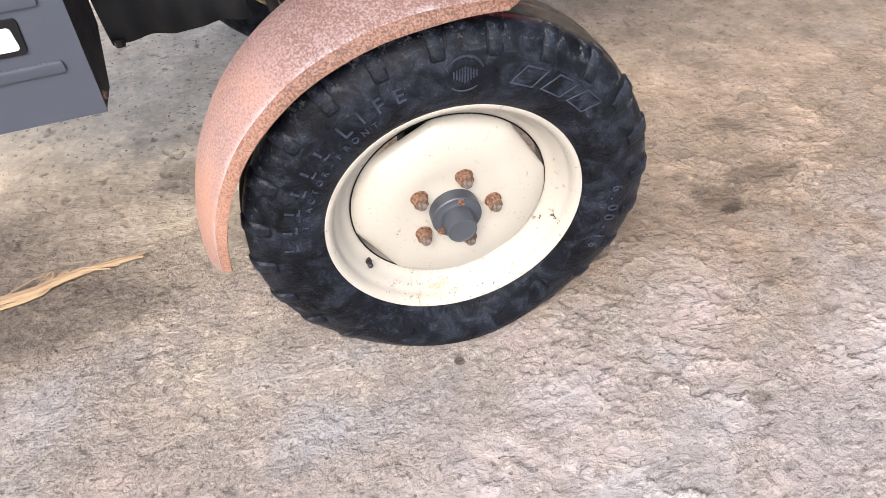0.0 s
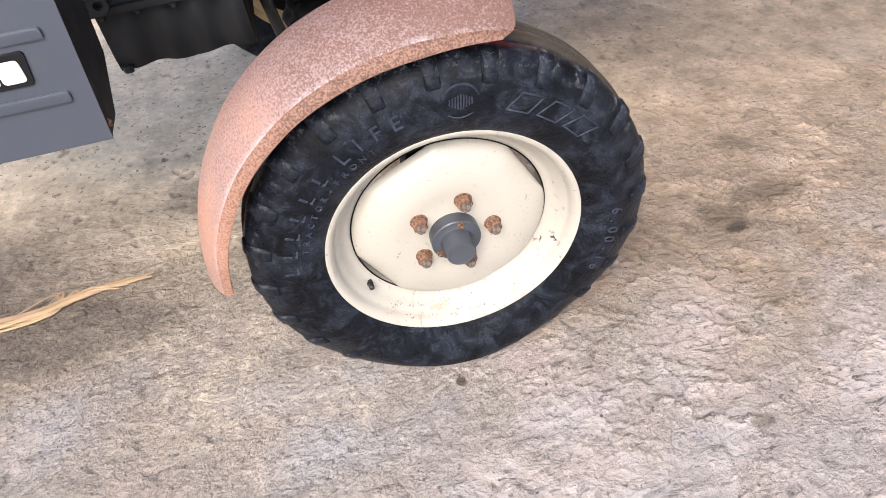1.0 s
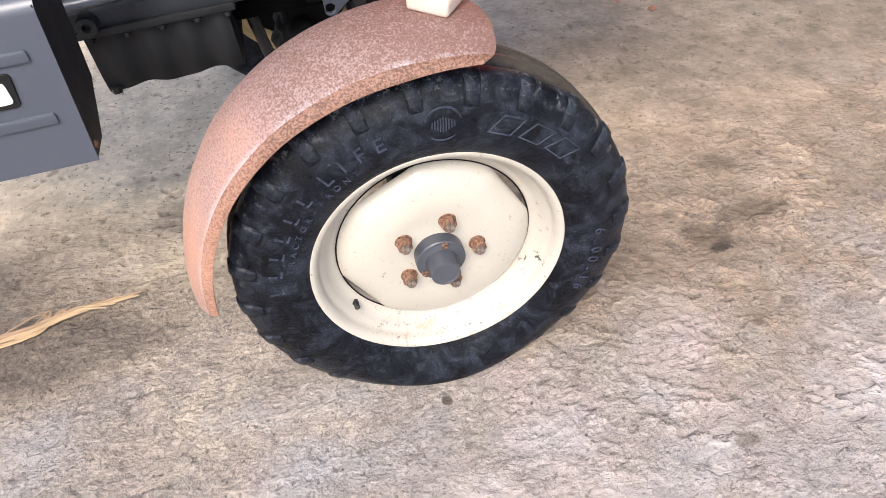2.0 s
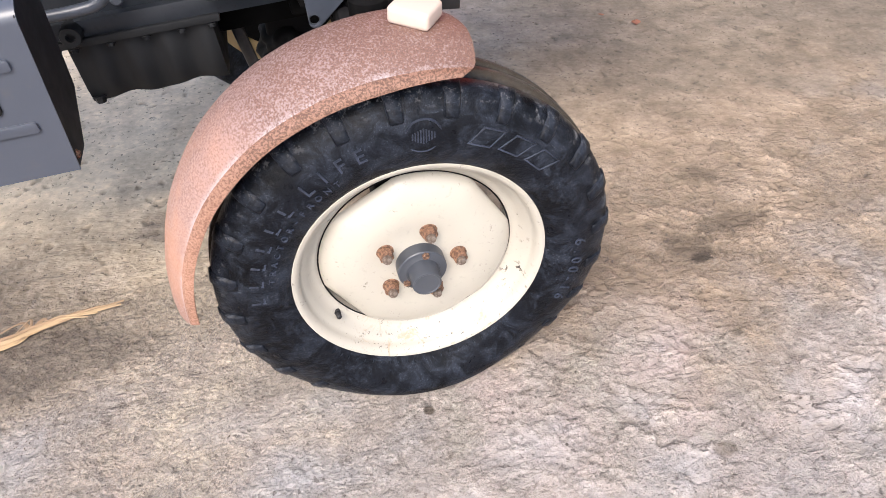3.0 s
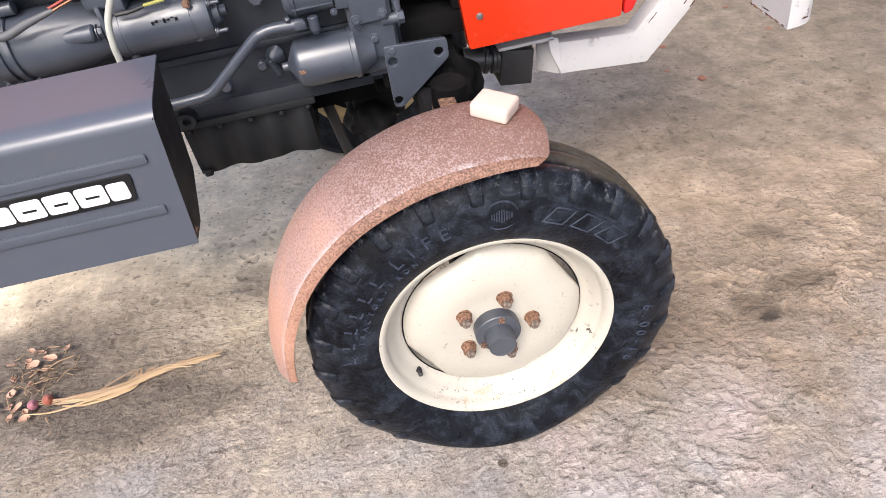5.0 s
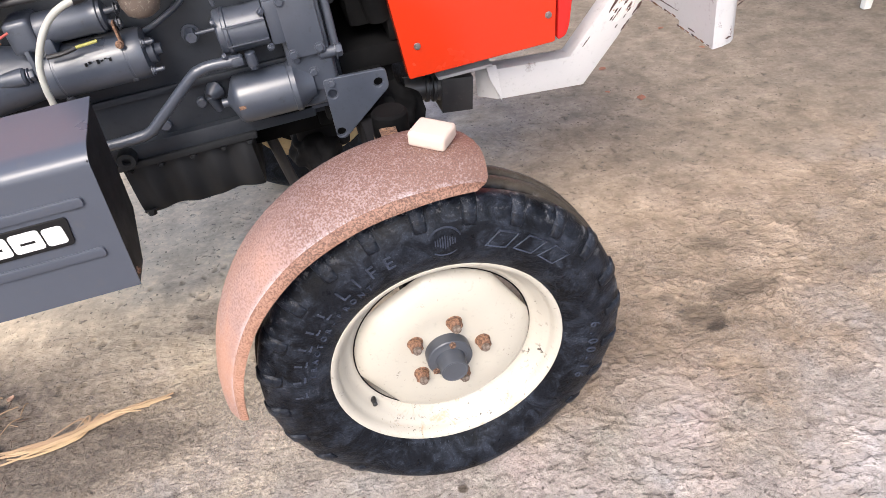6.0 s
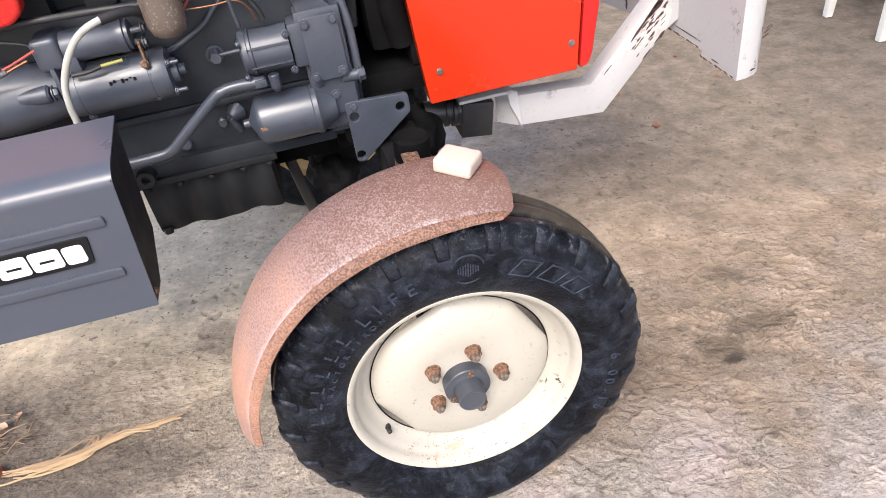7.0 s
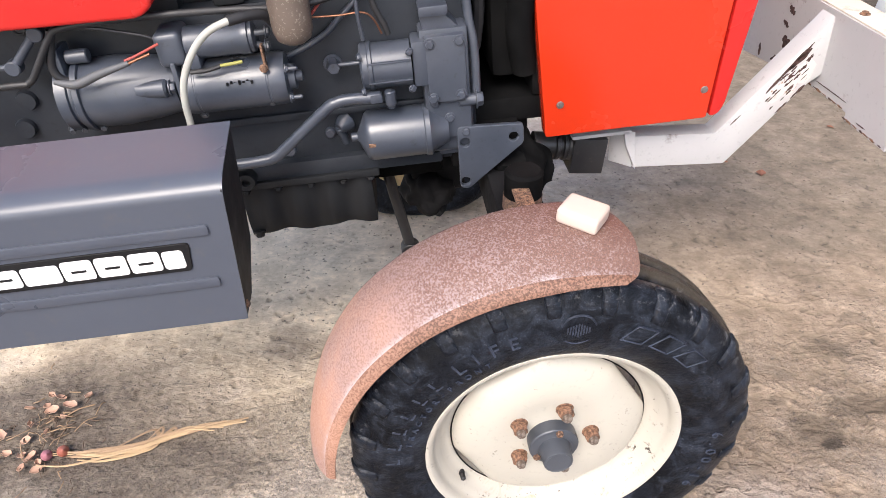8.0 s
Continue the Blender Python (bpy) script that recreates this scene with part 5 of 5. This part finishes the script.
for k in range(34):
    s, t = chip_rnd.uniform(0, 1) ** 0.7, min(0.9, max(0.1, chip_rnd.gauss(0.55, 0.3)))
    p = Vector((0.645 + 0.085 * s + 0.022 * (0.5 - t), 0.64 + 0.1 * s + 0.05 * (t - 0.5)))
    d = Vector((math.cos(0.85), math.sin(0.85))) * chip_rnd.uniform(0.003, 0.011)
    part("paint_chip", chip(p - d, p + d, chip_rnd.uniform(0.002, 0.006), 100 + k, 0.0008), M_MAROON, bumper, "", pose(0, 0.607, 0))
part("arm_bracket", joined(box(0.2, 0.335, 0.6, 0.68, 0.612, 0.62, 0.001), prism([(0.318, 0.62), (0.345, 0.614), (0.352, 0.514), (0.325, 0.58)], 0.6, 0.61, 0.002), moved(box(-0.06, 0.0, 0, 0.006, -0.045, 0.045, 0.001), Matrix.Translation((0.345, 0.611, 0.562)) @ pose(0, 0, 0, 0, 0, -45))), M_WHITE, tractor, "white angle bracket with rust marks", BODY)


def beam(z0, z1, y1):
    """The cross beam: an upright rear face, a rounded near corner, a stepped bottom by the arm."""
    bm = bmesh.new()
    plan = [(0.76, 0.348), (0.785, 0.35), (0.807, 0.357), (0.823, 0.37), (0.832, 0.39), (0.836, 0.42), (0.836, y1), (0.76, y1)]
    low = [bm.verts.new((x, y, z0)) for x, y in plan]
    top = [bm.verts.new((x, y, z1)) for x, y in plan]
    bm.faces.new(low[::-1])
    bm.faces.new(top)
    for i in range(len(plan)):
        j = (i + 1) % len(plan)
        bm.faces.new((low[i], low[j], top[j], top[i]))
    return bevelled(bm, 0.002, 1, 50)


cross_beam = part("cross_beam", joined(beam(0.662, 0.842, 1.2), beam(0.645, 0.6625, 0.492), moved(prism([(0.65, 0.6625), (1.2, 0.6625), (1.2, 0.592)], -0.833, -0.7605, 0.001), pose(0, 0, 0, 0, 0, 90))), M_WHITE, tractor, "white painted bumper beam with scratched end", BODY)
for k, (p, q, w) in enumerate((((0.76, 0.785), (0.785, 0.797), 0.02), ((0.775, 0.75), (0.8, 0.758), 0.014), ((0.758, 0.69), (0.782, 0.728), 0.04), ((0.884, 0.64), (0.886, 0.672), 0.012), ((0.8, 0.668), (0.825, 0.652), 0.014), ((0.62, 0.6805), (0.5, 0.6815), 0.003), ((0.45, 0.6575), (0.42, 0.6575), 0.003))):
    part("paint_chip", chip(p, q, w, 40 + k), M_MAROON, cross_beam, "", pose(0.76, 0, 0, 0, 0, 90))
for k, (p, q, w) in enumerate((((0.812, 0.74), (0.83, 0.755), 0.003), ((0.808, 0.73), (0.822, 0.738), 0.003), ((0.79, 0.662), (0.802, 0.665), 0.004), ((0.815, 0.75), (0.826, 0.757), 0.002))):
    part("paint_chip", chip(p, q, w, 80 + k), M_MAROON, cross_beam, "", pose(0, 0.348, 0))
for k in range(14):
    y = 0.36 + 0.021 * k
    z = 0.6475 if y < 0.49 else 0.664
    part("paint_chip", chip((y, z), (y + 0.012 + 0.006 * (k % 3), z + 0.001), 0.004 + 0.002 * (k % 2), 200 + k), M_NUT if k % 3 else M_MAROON, cross_beam, "", pose(0.76, 0, 0, 0, 0, 90))
beam_top = part("beam_top", box(0.764, 0.83, 0.39, 1.19, 0.8425, 0.846, 0.001), M_DUST, tractor, "dusty top plate of the bumper", BODY)
for k, (p, q, w) in enumerate((((0.767, -0.74), (0.772, -0.56), 0.01), ((0.776, -0.6), (0.79, -0.52), 0.018), ((0.766, -0.56), (0.768, -0.4), 0.005))):
    part("rust_stain", moved(chip(p, q, w, 60 + k, 0.0004), pose(0, 0, 0.846, -90)), M_MAROON, beam_top)
part("beam_bolt", bolt((0.791, 0.561, 0.846), (0, 0, 1), 0.008, 0.006), M_NUT, beam_top, "rusty bolt head")

# ---- loose things ----
soap = box(-0.0335, 0.0335, -0.028, 0.028, 0, 0.027, 0.008, 4)
for v in soap.verts:
    v.co.z += 0.0012 * noise.noise(v.co * 40)
thing("soap_bar", soap, M_SOAP, "cream bar of soap lying on the rusty mudguard", "soap", m=pose(0.025, 0.077, 0.7665, 2, 3.5, -38), smooth=60)


def strip(pts, width, thick=0.0012):
    line = curve_points(pts, 8)
    bm = bmesh.new()
    rows = []
    for i, c in enumerate(line):
        t = i / (len(line) - 1)
        d = (line[min(i + 1, len(line) - 1)] - line[max(i - 1, 0)]).normalized()
        s = Vector((-d.y, d.x, 0.25)).normalized() * width * (0.25 + 0.75 * math.sin(math.pi * min(1, 0.12 + 0.8 * (1 - t))))
        rows.append([bm.verts.new(c + s + Vector((0, 0, thick))), bm.verts.new(c + Vector((0, 0, thick * 2.5))), bm.verts.new(c - s + Vector((0, 0, thick))), bm.verts.new(c - s), bm.verts.new(c + s)])
    for a, b in zip(rows, rows[1:]):
        for i in range(5):
            bm.faces.new((a[i], a[(i + 1) % 5], b[(i + 1) % 5], b[i]))
    return bm


straw = tagged(new("dry_stalk"), "dry split straw-coloured stalk lying on concrete", "stalk")
straw_rnd = random.Random(3)
for k in range(17):
    off, end, begin, lift = straw_rnd.gauss(0, 0.011), abs(straw_rnd.gauss(0, 0.13)) if k else 0.0, straw_rnd.uniform(0, 0.3), straw_rnd.uniform(0.001, 0.008)
    way = [(-1.12 + begin * 0.5, 0.338 + off), (-1.05 + begin * 0.4, 0.335 + off * 1.4), (-0.93 + begin * 0.2, 0.345 + off), (-0.85, 0.366 + off * 0.7), (-0.75 - end * 0.4, 0.392 + off * 0.5), (-0.64 - end, 0.411 + off * 0.6 - end * 0.25)]
    way = [(x + straw_rnd.gauss(0, 0.004), y + straw_rnd.gauss(0, 0.0035), 0.004 + lift * straw_rnd.uniform(0.6, 1.4)) for x, y in way]
    part("fibre", strip(way, straw_rnd.uniform(0.0016, 0.0055), 0.0006), M_STRAW if k % 4 else M_STRAW_BROWN, straw)


def curled_leaf(size, seed):
    rnd = random.Random(seed)
    bm = bmesh.new()
    rows = []
    curl, twist = rnd.uniform(0.5, 1.6), rnd.uniform(-1, 1)
    for i in range(7):
        t = i / 6
        w = size * 0.42 * math.sin(math.pi * (0.08 + 0.9 * t)) ** 0.8 * rnd.uniform(0.75, 1.1)
        rows.append([bm.verts.new((size * (t - 0.5), w * s, size * (0.1 + 0.35 * curl * (s * s) * 0.8 + 0.15 * twist * t * s + 0.25 * curl * (t - 0.5) ** 2))) for s in (-1, -0.5, 0, 0.5, 1)])
    for a, b in zip(rows, rows[1:]):
        for i in range(4):
            bm.faces.new((a[i], a[i + 1], b[i + 1], b[i]))
    bmesh.ops.recalc_face_normals(bm, faces=bm.faces)
    bmesh.ops.solidify(bm, geom=bm.faces[:], thickness=0.0008)
    return bm


leaf_meshes = [mesh_of(curled_leaf(s, k), M_LEAF, 70) for k, s in enumerate((0.02, 0.028, 0.018, 0.034, 0.024))]
rnd = random.Random(5)
for k, (x, y) in enumerate(((-1.157, 0.542), (-1.135, 0.53), (-1.157, 0.501), (-1.14, 0.488), (-1.108, 0.464), (-1.061, 0.526), (-1.165, 0.351), (-1.122, 0.33), (-1.14, 0.345), (-1.203, 0.367), (-1.15, 0.315), (-1.12, 0.31), (-1.18, 0.45), (-1.1, 0.5), (-1.2, 0.5), (-1.22, 0.33), (-1.17, 0.4), (-1.13, 0.42), (-1.24, 0.42))):
    ob = new("dry_leaf", leaf_meshes[k % 5])
    ob.matrix_world = pose(x, y, 0.001 + 0.004 * rnd.random(), rnd.uniform(-20, 20), rnd.uniform(-20, 20), rnd.uniform(0, 360))
    tagged(ob, "curled dry brown leaf on the floor litter", "leaf", "litter on the floor")
for k in range(90):
    x, y, a = rnd.gauss(-1.12, 0.06), rnd.gauss(0.43, 0.085), rnd.uniform(0, 3.1)
    d = Vector((math.cos(a), math.sin(a), 0)) * (rnd.uniform(0.006, 0.018) if k % 6 else rnd.uniform(0.02, 0.035))
    c = Vector((x, y, 0.004))
    thing("twig", tube([c - d, c + Vector((rnd.uniform(-0.01, 0.01), rnd.uniform(-0.01, 0.01), 0.005)), c + d], rnd.uniform(0.0008, 0.0018), 6, 4), M_TWIG if k % 3 else M_STRAW_BROWN, "thin dry twig in the floor litter", "twig", "litter on the floor", smooth=60)
for x, y, r, mat, lab in ((-1.11, 0.352, 0.013, M_ONION, "small purple onion bulb among dry leaves"), (-1.075, 0.36, 0.014, M_ONION_RED, "small russet onion bulb among dry leaves")):
    thing("onion", turned([(0, 0), (r * 0.5, r * 0.1), (r * 0.92, r * 0.55), (r, r), (r * 0.86, r * 1.4), (r * 0.4, r * 1.75), (r * 0.15, r * 2.1), (0, r * 2.3)], (x, y, 0.001), (x + 0.4, y - 0.5, 0.8), 20), mat, lab, "onion", smooth=60)

# scattered dry flakes and pebbles
for x, y, s, z in ((1.137, 1.726, 0.034, 20), (1.158, 1.407, 0.04, 70), (1.061, 1.512, 0.022, 140), (1.576, 2.023, 0.03, 10), (1.629, 1.749, 0.03, 120)):
    ob = new("dry_leaf", mesh_of(curled_leaf(s, int(x * 100)), M_RED_LEAF, 70))
    ob.matrix_world = pose(x, y, 0.0, 0, 0, z) @ Matrix.Diagonal((1, 1, 0.35, 1))
    tagged(ob, "single reddish dry leaf on bare concrete", "leaf", "scattered leaves")


def grit():
    r = random.Random(11)
    bm = bmesh.new()
    for k in range(2400):
        if k < 1100:
            x, y = r.gauss(-0.8, 0.25), r.gauss(0.27, 0.16)
        else:
            x, y = r.uniform(-1.3, 2.0), r.uniform(-0.6, 2.2)
        s = r.uniform(0.0006, 0.0018) * (1 if k % 9 else 1.7)
        if k > 2200:
            x, y, s = r.uniform(0.35, 2.4), r.uniform(0.45, 2.2), r.uniform(0.002, 0.005)
        if x * x + (y - 0.07) ** 2 < 0.09:
            continue
        z = floor_height(x, y)[0] - 0.003
        a = r.uniform(0, 6.28)
        c = [bm.verts.new((x + s * q * math.cos(a + w), y + s * q * math.sin(a + w), z + h * s)) for w, h, q in ((0, -1.2, 1.2), (2.1, -1.2, 1.0), (4.2, -1.2, 1.4), (1.0, 0.5, 0.7), (3.4, 0.7, 0.6))]
        for f in ((0, 1, 3), (1, 4, 3), (1, 2, 4), (2, 0, 4), (0, 3, 4)):
            bm.faces.new([c[i] for i in f])
    return bm


thing("grit", grit(), M_GRIT, "scattered dark grit and crumbs on concrete", "grit", kind="stuff")

# white plastic chair and a pale bag further off
chair = tagged(new("plastic_chair"), "white moulded plastic chair on the concrete floor", "chair")
for x, y in ((2.53, 1.82), (2.53, 2.2), (2.93, 1.85), (2.93, 2.17)):
    leg = box(-0.024, 0.024, -0.02, 0.02, 0, 0.43, 0.006)
    for v in leg.verts:
        f = 0.8 + 0.5 * v.co.z / 0.43
        v.co.x, v.co.y = v.co.x * f, v.co.y * f
    part("leg", leg, M_PLASTIC, chair, "", pose(x, y, 0))
part("seat", box(2.5, 2.96, 1.8, 2.22, 0.42, 0.45, 0.012, 3), M_PLASTIC, chair)
part("backrest", box(2.92, 2.95, 1.82, 2.2, 0.46, 0.85, 0.012, 3), M_PLASTIC, chair)
thing("plastic_bag", turned([(0, 0), (0.2, 0.003), (0.27, 0.03), (0.3, 0.1), (0.29, 0.25), (0.2, 0.4), (0.08, 0.46), (0, 0.47)], (2.75, 2.72, 0), (2.75, 2.72, 1), 24), M_PLASTIC, "full white plastic bag standing on the floor", "bag", smooth=70)
